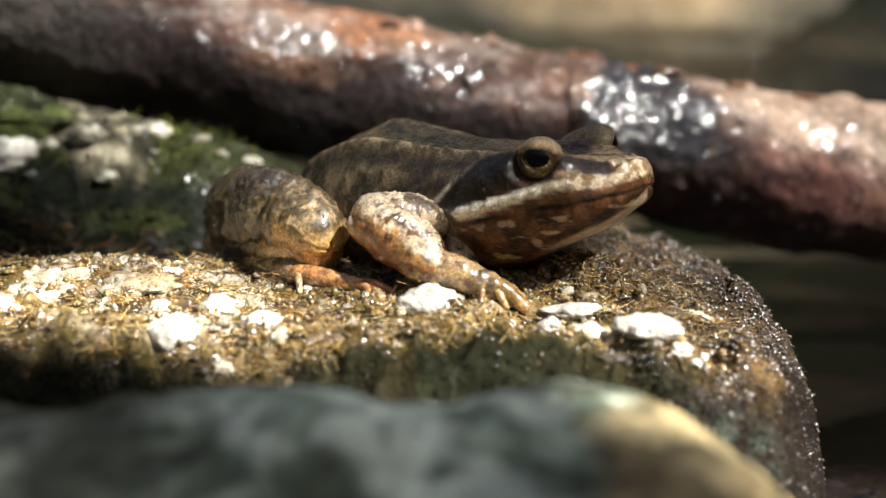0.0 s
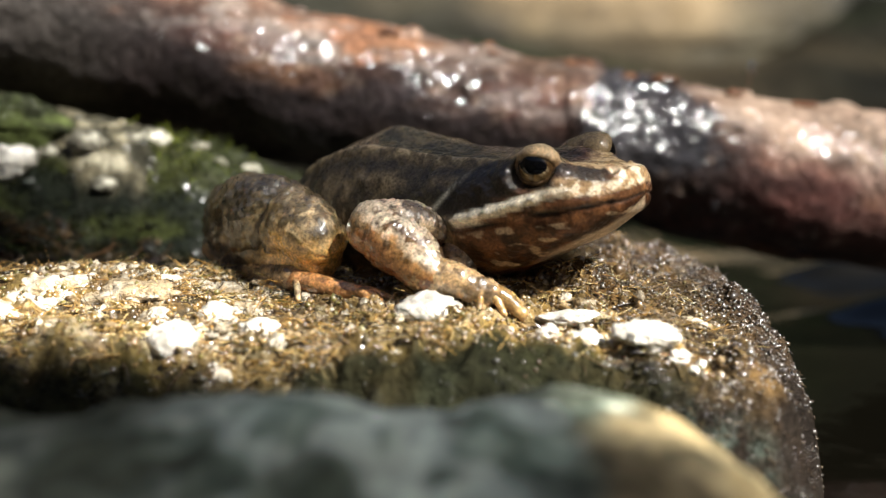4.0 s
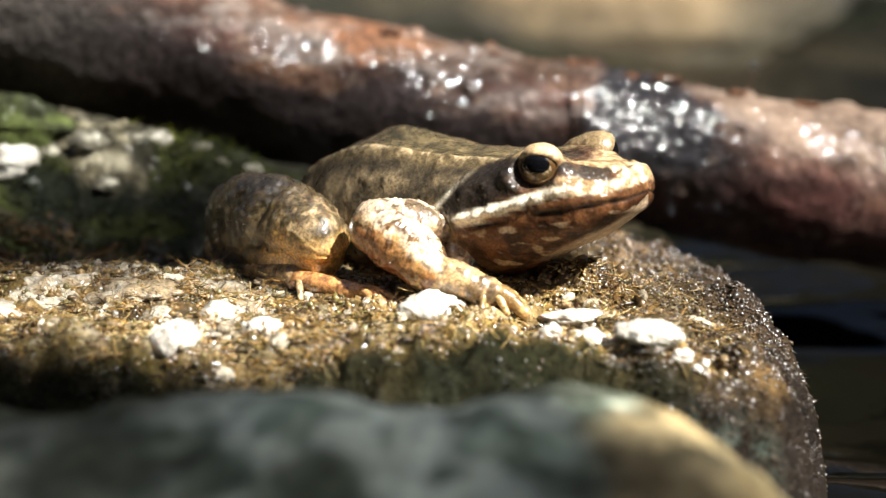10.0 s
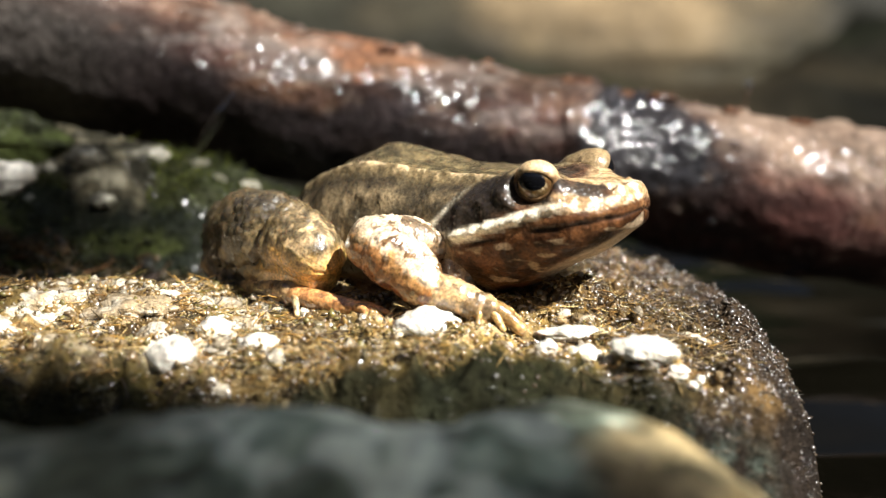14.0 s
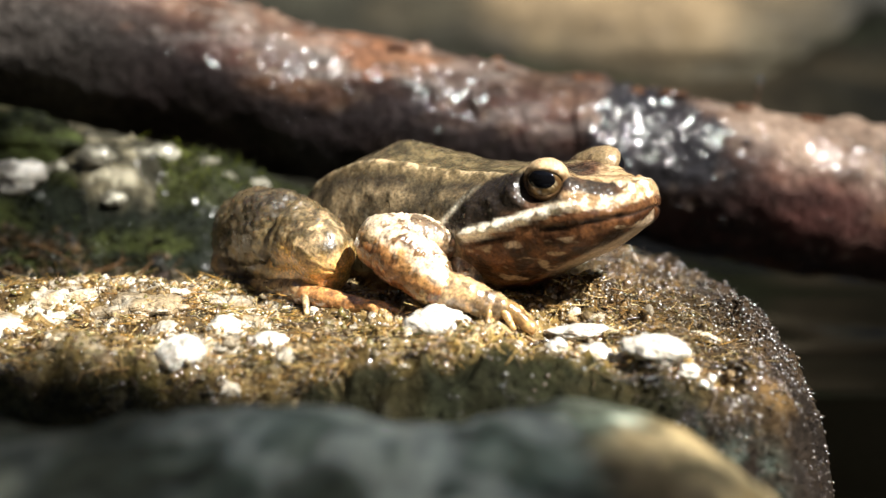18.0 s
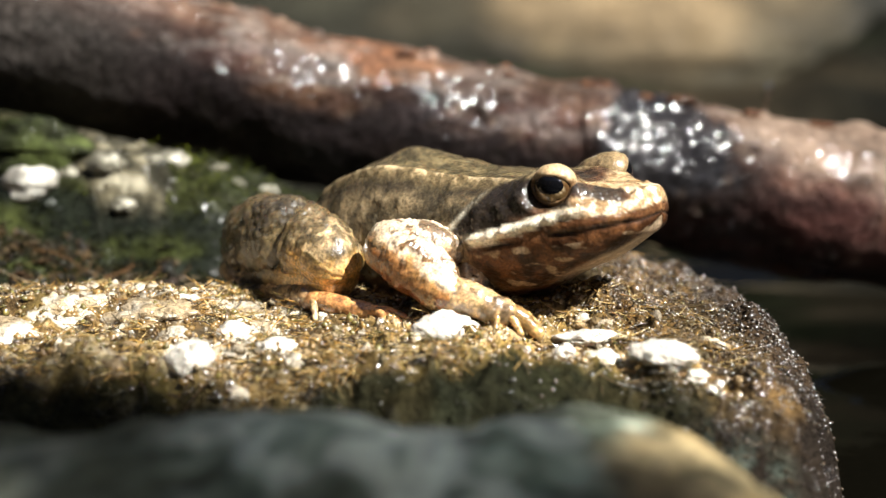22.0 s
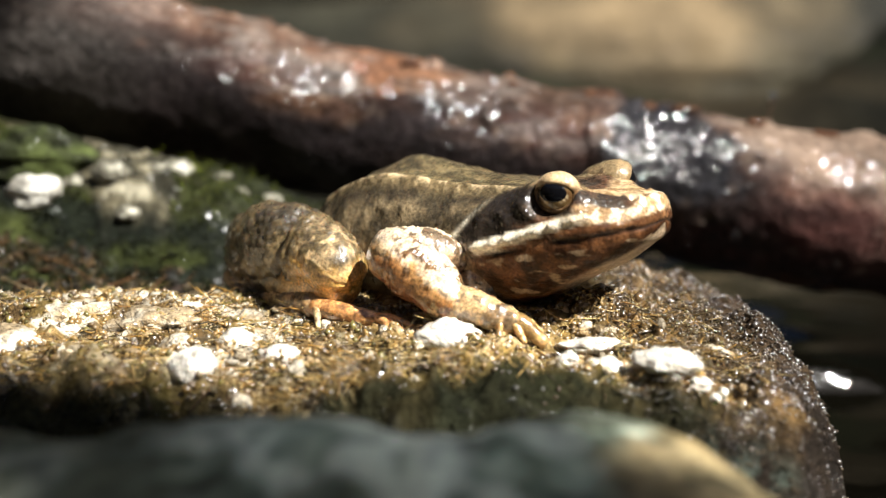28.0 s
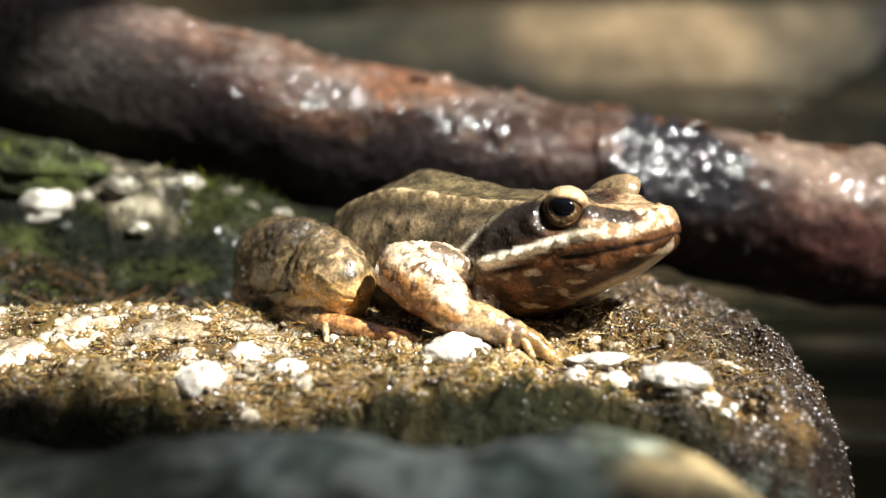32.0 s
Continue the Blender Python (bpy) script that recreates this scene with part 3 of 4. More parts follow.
for k, (x, y, r) in enumerate([(-41, 24, 4.6), (-53, 27, 3.4), (-60, 22, 2.6), (-71, 25, 3.2), (-80, 21, 2.4), (-34, 27, 2.8)]):
    z = float(np.maximum(back_height(np.array([x]), np.array([y])), ground_height(np.array([x]), np.array([y])))[0])
    stone("brown_stone", (x, y, z + 0.15 * r), (r * 1.4, r, r * 0.9), 1300 + k, (0.020, 0.014, 0.010), (0.085, 0.050, 0.034), ROCK, "dark red-brown wet stone wedged between the rocks", 0.3, (28, 40))
# pale stones added in place of the whitish highlights along the crest
for k, (x, y, r) in enumerate([(-86, 52, 4.6), (-78, 53, 2.2), (-70, 52, 3.0), (-62, 55, 1.8), (-59, 59, 2.6), (-50, 60, 1.6), (-46, 60, 1.3), (-40, 61, 1.8), (-35, 60, 1.0), (-66, 48, 2.0)]):
    z = float(back_height(np.array([x]), np.array([y]))[0])
    stone("highlight_stone", (x, y, z - 0.25 * r), (r * 1.3, r, r * 0.8), 1100 + k, (0.10, 0.09, 0.065) if k else (0.36, 0.33, 0.28), (0.36, 0.34, 0.27) if k else (0.66, 0.63, 0.56), ROCK, "pale wet stone set for a whitish highlight on the rock behind", 0.25, (20, 28))


# ---- the grey rock in front ----
def front_height(x, y):
    x, y = np.asarray(x, float), np.asarray(y, float)
    p = np.stack([x, y, 0 * x], 1)
    z = spline([-130, -100, -85, -74, -61, -53, -46, -36, -25], [-70, -25, -2, 7, 10, 7.5, -5, -40, -75], np.clip(y + 2.5 * fbm(p, 22, 2, 31), -129, -26))
    z = z - spline([9, 16, 24, 31, 37, 48, 60], [0, 0.4, 3, 10, 20, 45, 75], np.clip(x, 9.1, 59.9))
    return z - 1.6 + 1.9 * fbm(p, 13, 3, 33) + 0.4 * fbm(p, 3, 2, 35)


def front_colour(p):
    a, b, c = fbm(p, 9, 3, 101), fbm(p, 3.2, 3, 105), fbm(p, 16, 2, 109)
    col = mix((0.17, 0.21, 0.15), (0.46, 0.53, 0.39), smooth(-0.5, 0.6, b))
    col = mix(col, (0.80, 0.86, 0.68), smooth(0.05, 0.3, fbm(p, 4.2, 2, 113) + 0.25 * smooth(-25, 0, p[:, 0])) * 0.85)
    col = mix(col, (0.06, 0.068, 0.04), smooth(0.0, 0.5, -a - 0.4 * c) * 0.85)
    col = mix(col, (0.085, 0.08, 0.045), smooth(-8, -26, p[:, 0] + 9 * c) * 0.75)
    # darker along the far edge, tan worn stone at the end
    col = mix(col, (0.06, 0.065, 0.04), smooth(-60, -53, p[:, 1] + 6 * a) * 0.6)
    tan = smooth(13.5, 17.5, p[:, 0] + 2.5 * a - 0.35 * (p[:, 1] + 60))
    ochre = mix((0.10, 0.072, 0.03), (0.34, 0.25, 0.12), smooth(-0.5, 0.4, b + 0.5 * a))
    return mix(col, ochre, tan * 0.95)


grey = thing("grey_rock", (-20, -65, -20), "blue-grey rock with a tan worn end, in shade", "rock")
part("rock_face", sheet(-120, 60, -125, -28, 240, 160, front_height, front_colour), DRY_ROCK, grey)


# ---- the fallen branch ----
def branch_geometry():
    pts = [(-330, 116, 92), (-210, 106, 73), (-106, 100.5, 48.4), (-38.6, 97, 31.5), (5, 95, 22.5), (40, 94, 16.0), (105, 91, 6), (190, 88, -4), (300, 84, -16)]
    v, f, along, nrm = tube(pts, [23, 22, 19.5, 18.5, 18.5, 18.5, 18.5, 18, 17], 520, 120)
    x = v[:, 0]
    lump = 0.9 * fbm(v, 16, 3, 201) + 0.30 * fbm(v, 3.0, 3, 205)
    knot = 2.0 * np.exp(-((x - 33) / 5) ** 2) * np.clip(nrm[:, 2] + 0.3, 0, 1) - 1.6 * np.exp(-((x - 46) / 6) ** 2) * np.clip(nrm[:, 2] * -1 + 0.9, 0, 1)
    wart = 1.3 * smooth(0.62, 0.9, fbm(v, 6, 2, 211)) * smooth(-0.2, 0.5, nrm[:, 2])
    v = v + nrm * (lump + knot + wart + 0.35 * fbm(v, 2.6, 2, 213) * np.exp(-((x - 47) / 15) ** 2))[:, None]
    a, b, c = fbm(v * (0.6, 1, 1), 22, 3, 221), fbm(v * (0.5, 1, 1), 7, 3, 225), fbm(v, 2, 3, 229)
    col = mix((0.016, 0.011, 0.010), (0.062, 0.033, 0.024), smooth(-0.5, 0.6, a))
    col = mix(col, (0.17, 0.080, 0.036), smooth(0.3, 0.8, b) * 0.35)
    col = mix(col, (0.24, 0.19, 0.145), smooth(0.3, 0.9, c + 0.5 * a) * 0.35)
    streak, patch = fbm(v * (0.25, 1, 1), 3.2, 3, 231), fbm(v * (0.4, 1, 1), 11, 3, 233)
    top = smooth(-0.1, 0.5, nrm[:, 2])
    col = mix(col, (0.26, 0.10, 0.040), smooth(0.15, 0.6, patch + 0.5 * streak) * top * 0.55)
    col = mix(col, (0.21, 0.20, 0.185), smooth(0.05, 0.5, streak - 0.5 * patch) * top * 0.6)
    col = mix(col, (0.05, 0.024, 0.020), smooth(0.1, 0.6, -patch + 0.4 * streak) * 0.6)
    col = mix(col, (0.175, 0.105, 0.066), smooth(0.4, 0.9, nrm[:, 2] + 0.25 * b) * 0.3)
    right = smooth(54, 74, x + 6 * a)
    col = mix(col, mix((0.085, 0.034, 0.028), (0.22, 0.16, 0.12), smooth(-0.1, 0.65, nrm[:, 2] + 0.25 * b)), right * smooth(-0.9, -0.2, nrm[:, 2] + 0.2 * b) * (0.5 + 0.5 * smooth(-0.6, 0.5, patch + streak)) * 0.8)
    # bark worn away to a black wet scar, and the grey algae of the upper end
    scar = smooth(1.15, 0.85, np.hypot((x - 47 - 3 * b) / 16, (nrm[:, 2] - 0.42) / 0.62) + 0.15 * c) * (nrm[:, 1] < 0.5)
    col = mix(col, (0.012, 0.012, 0.014), scar * 0.95)
    scar2 = smooth(1.0, 0.5, np.hypot((x + 5 - 4 * b) / 22, (nrm[:, 2] - 0.15) / 0.3) + 0.2 * c)
    col = mix(col, (0.02, 0.018, 0.02), scar2 * 0.7)
    # shade of the lower half put into the colour, lower down at the right
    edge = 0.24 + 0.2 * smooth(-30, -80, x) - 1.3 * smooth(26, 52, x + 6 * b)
    under_shade = smooth(edge + 0.2, edge - 0.22, nrm[:, 2] + 0.05 * a + 0.10 * b)
    col = mix(col, (0.008, 0.006, 0.006), under_shade * 0.95)
    # grey upper end, also darkened for the shade over it
    grey_end = smooth(-55, -95, x + 12 * a)
    col = mix(col, (0.050, 0.043, 0.038), grey_end * 0.8)
    # where water stands on the bark
    spots = [(-56, 5), (-35, 6), (-25, 5), (-14, 6), (-3, 5), (5, 6), (32, 3), (42, 9), (52, 9), (60, 6), (72, 2), (83, 3)]
    wet = sum(np.exp(-((x - m) / w) ** 2) for m, w in spots)
    wet = np.clip(0.22 * smooth(-0.3, 0.4, b) + wet * smooth(-0.6, 0.1, b + 0.6 * c), 0, 1)
    return v, f, np.c_[col, np.maximum(wet * (1 - 0.7 * under_shade), scar * 0.9)]


branch = thing("fallen_branch", (-38, 97, 14), "wet reddish-brown fallen branch with black glossy scars", "branch")
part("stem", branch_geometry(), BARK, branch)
for k, (x, y, z, r) in enumerate([(32, 88, 35.5, 2.6), (43, 88.5, 33.2, 1.6), (52, 88, 32.6, 2.0), (68, 88, 29.6, 1.4), (84, 86, 27.0, 1.6), (-12, 88, 43.4, 1.5), (12, 88, 38.6, 1.2)]):
    v, f, d = ball((x, y, z), (r * 1.7, r, r * 0.7), 14, 20)
    v = v + d * (0.3 * r * fbm(v, r, 3, 240 + k))[:, None]
    tint = mix((0.04, 0.02, 0.014), (0.14, 0.065, 0.035), smooth(-0.5, 0.5, fbm(v, 1.5, 2, 245)))
    part("knot", (v, f, np.c_[tint, np.full(len(v), 0.3)]), BARK, branch, "small raised bark knot")

def water_drop(x, y, z, r):
    v, f, d = ball((0, 0, 0), (r, r, r * 1.15), 14, 20)
    v[:, 2] += np.where(d[:, 2] > 0.6, (d[:, 2] - 0.6) * r * 0.6, 0)
    ob = new("water_drop", mesh_of("water_drop", v * MM, f, DROP))
    ob.location = Vector((x, y, z)) * MM
    return tagged(ob, "clear drop of water clinging to the wet surface", "water drop", "clinging water drops")


stub_v, stub_f, stub_s, stub_n = tube([(73, 96, 26), (74, 97, 31), (74.5, 97.2, 34)], [0.5, 0.3, 0.2], 14, 10)
part("twig_stub", (stub_v, stub_f, np.tile((0.05, 0.03, 0.02, 0.3), (len(stub_v), 1))), BARK, branch, "thin broken twig stub")
for x, y, z, r in [(74.6, 97.2, 35, 1.1), (61, 74.6, 5.0, 1.0), (74, 74.0, 10.0, 0.8), (66, 77.5, 22.0, 0.9)]:
    water_drop(x, y, z, r)


# ---- stream, banks and far stones ----
def bank_geometry():
    """The stream bed, rising to wooded banks all round and running on to the horizon."""
    r = np.concatenate([np.linspace(0.05, 1.2, 24), np.linspace(1.25, 4.5, 90), np.geomspace(4.8, 400, 26)]) * 1000
    a = np.linspace(0, 2 * math.pi, 260, endpoint=False)
    rr, aa = np.meshgrid(r, a, indexing="ij")
    x, y = (rr * np.cos(aa)).ravel(), (rr * np.sin(aa)).ravel()
    d = np.hypot(x, y)
    p = np.stack([x, y, 0 * x], 1)
    shore = 1500 + 260 * lattice(p / 700, 301)
    z = -120 + 130 * smooth(shore - 450, shore, d) + 2600 * smooth(shore, shore + 2600, d) ** 1.3
    z += np.clip(d - 600, 0, 1400) / 1400 * (90 * fbm(p, 420, 4, 303) + 14 * fbm(p, 60, 3, 309))
    b = fbm(p, 300, 4, 311)
    # nearly black: the shade of woods that aren't built is put into the colour
    col = mix((0.006, 0.0055, 0.0035), (0.022, 0.017, 0.010), smooth(-0.5, 0.7, b))
    col = mix(col, (0.012, 0.018, 0.007), smooth(0.1, 0.7, fbm(p, 500, 3, 315)) * 0.7)
    return np.stack([x, y, z], 1), grid_faces(len(r), len(a), True), col


part("ground", bank_geometry(), BANK)
tagged(bpy.data.objects["ground"], "brown stream bed and leaf-strewn earth banks", "ground", kind="structure")


far = stone("bank_boulder", (450, 2050, 40), (1700, 330, 210), 5, (0.018, 0.017, 0.011), (0.044, 0.038, 0.024), FAR_ROCK, "broad brown far-bank boulder with a tan patch of painted sunlight", 0.08, (90, 180))
# the tan sun patch on its face and the shadow beside it, as colour
co = np.empty(len(far.data.vertices) * 3)
far.data.vertices.foreach_get("co", co)
co = co.reshape(-1, 3) / MM + np.array((450, 2050, 40))
tone = np.empty(len(co) * 4, np.float32)
far.data.color_attributes["pigment"].data.foreach_get("color", tone)
tone = tone.reshape(-1, 4)
n = fbm(co * (2.2, 1, 1), 260, 4, 331)
sun_patch = smooth(1.7, 0.0, np.hypot((co[:, 0] - 340) / 300, (co[:, 2] - 180) / 105) + 0.4 * n)
tone[:, :3] = mix(tone[:, :3], (0.010, 0.010, 0.008), smooth(600, 800, co[:, 0] + 120 * n) * 0.85)
tone[:, :3] = mix(tone[:, :3], (0.145, 0.104, 0.058), sun_patch * smooth(820, 640, co[:, 0] + 120 * n))
far.data.color_attributes["pigment"].data.foreach_set("color", tone.ravel())
stone("shore_stone", (900, 1280, -42), (240, 160, 28), 12, (0.02, 0.02, 0.017), (0.06, 0.056, 0.045), FAR_ROCK, "dark wet stone at the water's edge")


def water_geometry():
    along = np.concatenate([np.arange(-1500, -100, 12), np.arange(-100, 1000, 3), np.arange(1000, 2900, 12)])
    across = np.concatenate([np.arange(-1900, -40, 15), np.arange(-40, 320, 3), np.arange(320, 1900, 15)])
    gx, gy = np.meshgrid(along, across, indexing="ij")
    shape = gx.shape
    gx, gy = gx.ravel(), gy.ravel()
    p = np.stack([gx, gy, 0 * gx], 1)
    z = -32 + 1.5 * fbm(p * (0.45, 1, 1), 34, 2, 401) + 1.0 * fbm(p * (0.5, 1, 1), 150, 2, 405) + 7 * smooth(0.35, 0.9, fbm(p * (0.22, 1, 1), 22, 2, 409)) * smooth(-0.35, 0.15, fbm(p, 130, 2, 411))
    return np.stack([gx, gy, z], 1), grid_faces(*shape), None


stream = tagged(new("water"), "dark rippled stream water", "water", kind="structure")
stream.name = "stream"
surface_sheet = part("water_surface", water_geometry(), WATER, stream)


def glint_ripple(size, seed):
    """A lens of water, long across the stream, added to glint in the sun."""
    v, f, d = ball((0, 0, 0), (1, 1, 1), 24, 48)
    v = d * (1 + 0.06 * fbm(d * 3 + seed, 1.2, 3, seed))[:, None] * np.array(size)
    return part("glint_ripple", (v, f, None), WATER, stream)


# tilted lenses added for sun glints: where they stand and when they are up
GLINTS = [(glint_ripple((24, 6, 1.9), 421), 100, 168, (0.4, 3.0, 17.0, 20.0, 22.6)),
          (glint_ripple((20, 7, 1.6), 423), 86, 82, (11.0, 24.1, 28.0)),
          (glint_ripple((14, 5.5, 1.3), 425), 83, 52, (1.0, 7.0, 21.0, 31.0))]

# ---- the frog ----
TURN = radians(-38)
FROG = np.array((2.0, 10.0, 0.0))


def placed(p):
    """From the frog's own axes (ahead, left, up) to the place."""
    p = np.asarray(p, float)
    c, s = math.cos(TURN), math.sin(TURN)
    return np.stack([p[:, 0] * c - p[:, 1] * s, p[:, 0] * s + p[:, 1] * c, p[:, 2]], 1) + FROG


frog = thing("frog", (2, 10, 4), "brown frog with dark mask and cream lip stripe on wet rock", "frog")
ST = [-35.5, -34, -31, -26, -20, -12, -5, 0, 6, 11, 16, 22, 27, 30.0, 32.0, 32.8]
TOP = [10.9, 15, 17.5, 21, 24.4, 26.8, 26.6, 25.9, 25.2, 25.0, 24.9, 24.6, 24.3, 24.0, 23.3, 21.0]
MID = [11, 10.5, 10, 10, 10.5, 11, 11.8, 12.8, 14.0, 14.8, 15.8, 16.9, 17.7, 18.5, 19.3, 20.2]
LOW = [10.5, 7, 5, 4, 3.6, 3.6, 3.8, 4.1, 4.6, 5.7, 7.9, 11.3, 14.2, 16.6, 18.4, 20.0]
WIDE = [0.3, 4.5, 8, 10.5, 12.6, 14, 14, 13.4, 12.9, 12.7, 12.0, 10.2, 8.0, 5.6, 3.2, 0.2]


def torso_geometry():
    nx, na = 300, 176
    u = np.linspace(0, 1, nx)
    xs = -35.5 + 68.3 * (u + 0.06 * np.sin(2 * math.pi * u) * -0.9)
    ang = np.linspace(0, 2 * math.pi, na, endpoint=False)
    X, A = np.meshgrid(xs, ang, indexing="ij")
    X, A = X.ravel(), A.ravel()
    top, mid, low, wide = (spline(ST, k, X) for k in (TOP, MID, LOW, WIDE))
    c, s = np.cos(A), np.sin(A)
    head = smooth(2, 14, X)
    n_up = 2 / (2.15 + 0.65 * head)
    n_lo = 2 / (2.1 + 0.1 * head)
    e = np.where(s > 0, n_up, n_lo)
    Y = wide * np.sign(c) * np.abs(c) ** e
    Z = np.where(s > 0, mid + (top - mid) * np.abs(s) ** e, mid - (mid - low) * np.abs(s) ** e)
    side = np.abs(Y) / np.maximum(wide, 0.01)
    up = smooth(0.0, 0.3, s)
    # dorsolateral folds, the sacral hump, sunken back beside the spine
    fold_at = 0.60 + 0.06 * head
    fold = np.exp(-((side - fold_at) / 0.07) ** 2) * smooth(0.3, 0.7, s) * smooth(-31, -24, X) * smooth(17, 9, X)
    Z += 0.75 * fold
    Z -= 0.7 * np.exp(-((side - 0.30) / 0.16) ** 2) * smooth(0.3, 0.7, s) * smooth(-30, -20, X) * smooth(12, 0, X)
    Z += 0.8 * np.exp(-((X + 11) / 3.5) ** 2) * np.exp(-(side / 0.3) ** 2) * up
    # brow bumps over the eyes and the dip between them
    brow = np.exp(-(((X - 20) / 4.6) ** 2 + ((np.abs(Y) - 7.6) / 3.0) ** 2)) * up
    Z += 2.5 * brow
    Z -= 0.9 * np.exp(-(((X - 20) / 6) ** 2 + (Y / 3.2) ** 2)) * up
    # the socket that the eye sits in
    near = np.sign(Y)
    orbit = np.hypot((X - 20.3) / 1.15, Z - 23.3)
    Y += near * (0.7 * np.exp(-((orbit - 3.4) / 1.2) ** 2) * smooth(19.6, 22.0, Z) - 1.6 * smooth(3.0, 1.8, orbit)) * smooth(0.2, 0.5, side)
    # eardrum, mouth slit, gill angle
    drum = np.hypot(X - 12.4, Z - 18.6)
    ring = np.exp(-((drum - 2.4) / 0.45) ** 2) - 0.7 * smooth(2.2, 1.2, drum)
    Y += near * 0.15 * ring * (s > 0)
    h0 = Z - mid
    mouth = spline([6, 10, 14, 20, 26, 31, 33], [-0.3, -0.2, 0.0, 0.5, 0.9, 0.9, 0.5], np.clip(X, 6.1, 32.9))
    slit = np.exp(-((h0 - mouth) / 0.22) ** 2) * smooth(11, 14, X) * smooth(34.4, 32.6, X)
    lip_z = spline([6, 9.5, 14, 18, 24, 28, 33], [0.7, 1.25, 1.75, 2.3, 3.35, 3.2, 2.8], np.clip(X, 6.1, 32.9))
    knobs = 0.85 + 0.25 * np.sin(2.1 * X + 1.3 * np.sin(0.9 * X))
    lip = np.exp(-((h0 - lip_z) / 0.6) ** 2) * smooth(7.5, 9.6, X)
    Y += near * (-0.5 * slit + 0.95 * knobs * lip * smooth(29, 19, X))
    # the upper lip swells over the mouth towards the snout
    Y += near * 0.45 * np.exp(-((h0 - 1.7) / 0.9) ** 2) * smooth(20, 26, X) * smooth(33, 30, X)
    nostril = np.hypot(X - 29.6, np.abs(Y) - 3.6)
    Z += (0.5 * np.exp(-((nostril - 1.0) / 0.4) ** 2) - 0.7 * np.exp(-(nostril / 0.6) ** 2)) * up
    p = np.stack([X, Y, Z], 1)
    # skin folds and warts
    warts = smooth(0.45, 0.95, fbm(p, 1.5, 2, 501))
    lump = 0.28 * fbm(p, 5, 3, 505) + 0.22 * warts * smooth(-0.2, 0.5, s) * smooth(24, 14, X)
    wrinkle = 0.03 * np.sin(X * 1.3 + 2 * fbm(p, 4, 2, 509)) * np.exp(-((side - 0.95) / 0.2) ** 2) * smooth(6, -2, X) * smooth(-28, -18, X)
    out = np.stack([0 * X, np.cos(A), np.sin(A)], 1)
    p = p + out * (lump + wrinkle)[:, None]
    X, Y, Z = p.T
    h = Z - mid
    n1, n2, n3 = fbm(p, 5, 3, 511), fbm(p, 1.6, 3, 515), fbm(p, 0.7, 2, 519)
    back = mix((0.066, 0.050, 0.024), (0.168, 0.124, 0.058), smooth(-0.5, 0.7, n2 + 0.6 * n3))
    back = mix(back, (0.03, 0.023, 0.013), smooth(0.35, 0.75, n1) * 0.55)
    flank = mix((0.066, 0.049, 0.027), (0.225, 0.163, 0.088), smooth(-0.4, 0.8, n1 + 0.5 * n2 + 0.5 * n3))
    flank = mix(flank, (0.40, 0.34, 0.23), smooth(0.62, 0.95, fbm(p, 0.9, 2, 525)) * smooth(0.7, 0.3, s) * 0.55)
    flank = mix(flank, (0.026, 0.021, 0.014), smooth(0.3, 0.75, -n1 + 0.5 * n3) * 0.6)
    col = mix(flank, back, smooth(0.62, 0.85, s))
    # pale dorsolateral line, broken, with a dark hem below
    run = smooth(-31, -24, X) * smooth(17, 9, X) * smooth(0.3, 0.7, s)
    hem = np.exp(-((side - fold_at - 0.13 - 0.03 * n1) / 0.07) ** 2) * run
    col = mix(col, (0.026, 0.019, 0.012), hem * smooth(-0.8, 0.1, n1 + n2) * 0.8)
    col = mix(col, (0.36, 0.25, 0.12), np.clip(fold * 1.2, 0, 1) * (0.45 + 0.3 * np.clip(n3, -1, 1)))
    line = np.exp(-((side - fold_at + 0.02 * n2) / 0.035) ** 2) * run
    col = mix(col, (0.60, 0.45, 0.26), line * smooth(-0.3, 0.3, n2 + n3) * 0.9)
    # face: tan snout and brow, granular and paler along the upper lip
    face = smooth(15, 21, X) * smooth(2.0, 2.8, h)
    col = mix(col, mix((0.22, 0.13, 0.055), (0.56, 0.39, 0.21), smooth(-0.45, 0.55, n2 + 0.7 * n3)), face)
    granule = smooth(-0.15, 0.35, fbm(p, 0.85, 2, 527))
    snout_side = smooth(21, 24.5, X) * smooth(lip_z - 1.1, lip_z - 0.5, h + 0.25 * n2) * smooth(6.2, 4.8, h)
    col = mix(col, mix((0.34, 0.21, 0.10), (0.80, 0.64, 0.44), granule), snout_side)
    # brown upper lip between the pale line and the mouth
    upper_lip = smooth(mouth - 0.1, mouth + 0.2, h) * smooth(lip_z - 0.5, lip_z - 0.95, h + 0.2 * n2) * smooth(9, 12, X)
    col = mix(col, mix((0.085, 0.034, 0.013), (0.20, 0.092, 0.036), smooth(-0.4, 0.6, n2)), upper_lip)
    # dark mask behind and below the eye, and the streak to the nostril
    rear = 6.0 + 0.92 * (h - 2.4)
    mask = smooth(rear - 0.3, rear + 0.5, X + 0.25 * n2) * smooth(25.6, 23.6, X + 0.5 * (h - 4)) * smooth(-0.15, 0.25, h - lip_z - 0.85 + 0.12 * n2) * smooth(9.3, 8.5, h + 0.05 * (16 - X) + 0.3 * n2)
    streak = smooth(22, 23, X) * smooth(30.6, 29.6, X) * np.exp(-((Z - (22.95 + 0.11 * (30 - X) + 0.2 * n2)) / 0.85) ** 2) * smooth(0.5, 0.62, side) * (s > 0.05)
    dusk = mix((0.020, 0.014, 0.010), (0.075, 0.034, 0.017), smooth(13, 18, X) * smooth(-0.3, 0.5, n1 + 0.4 * n2))
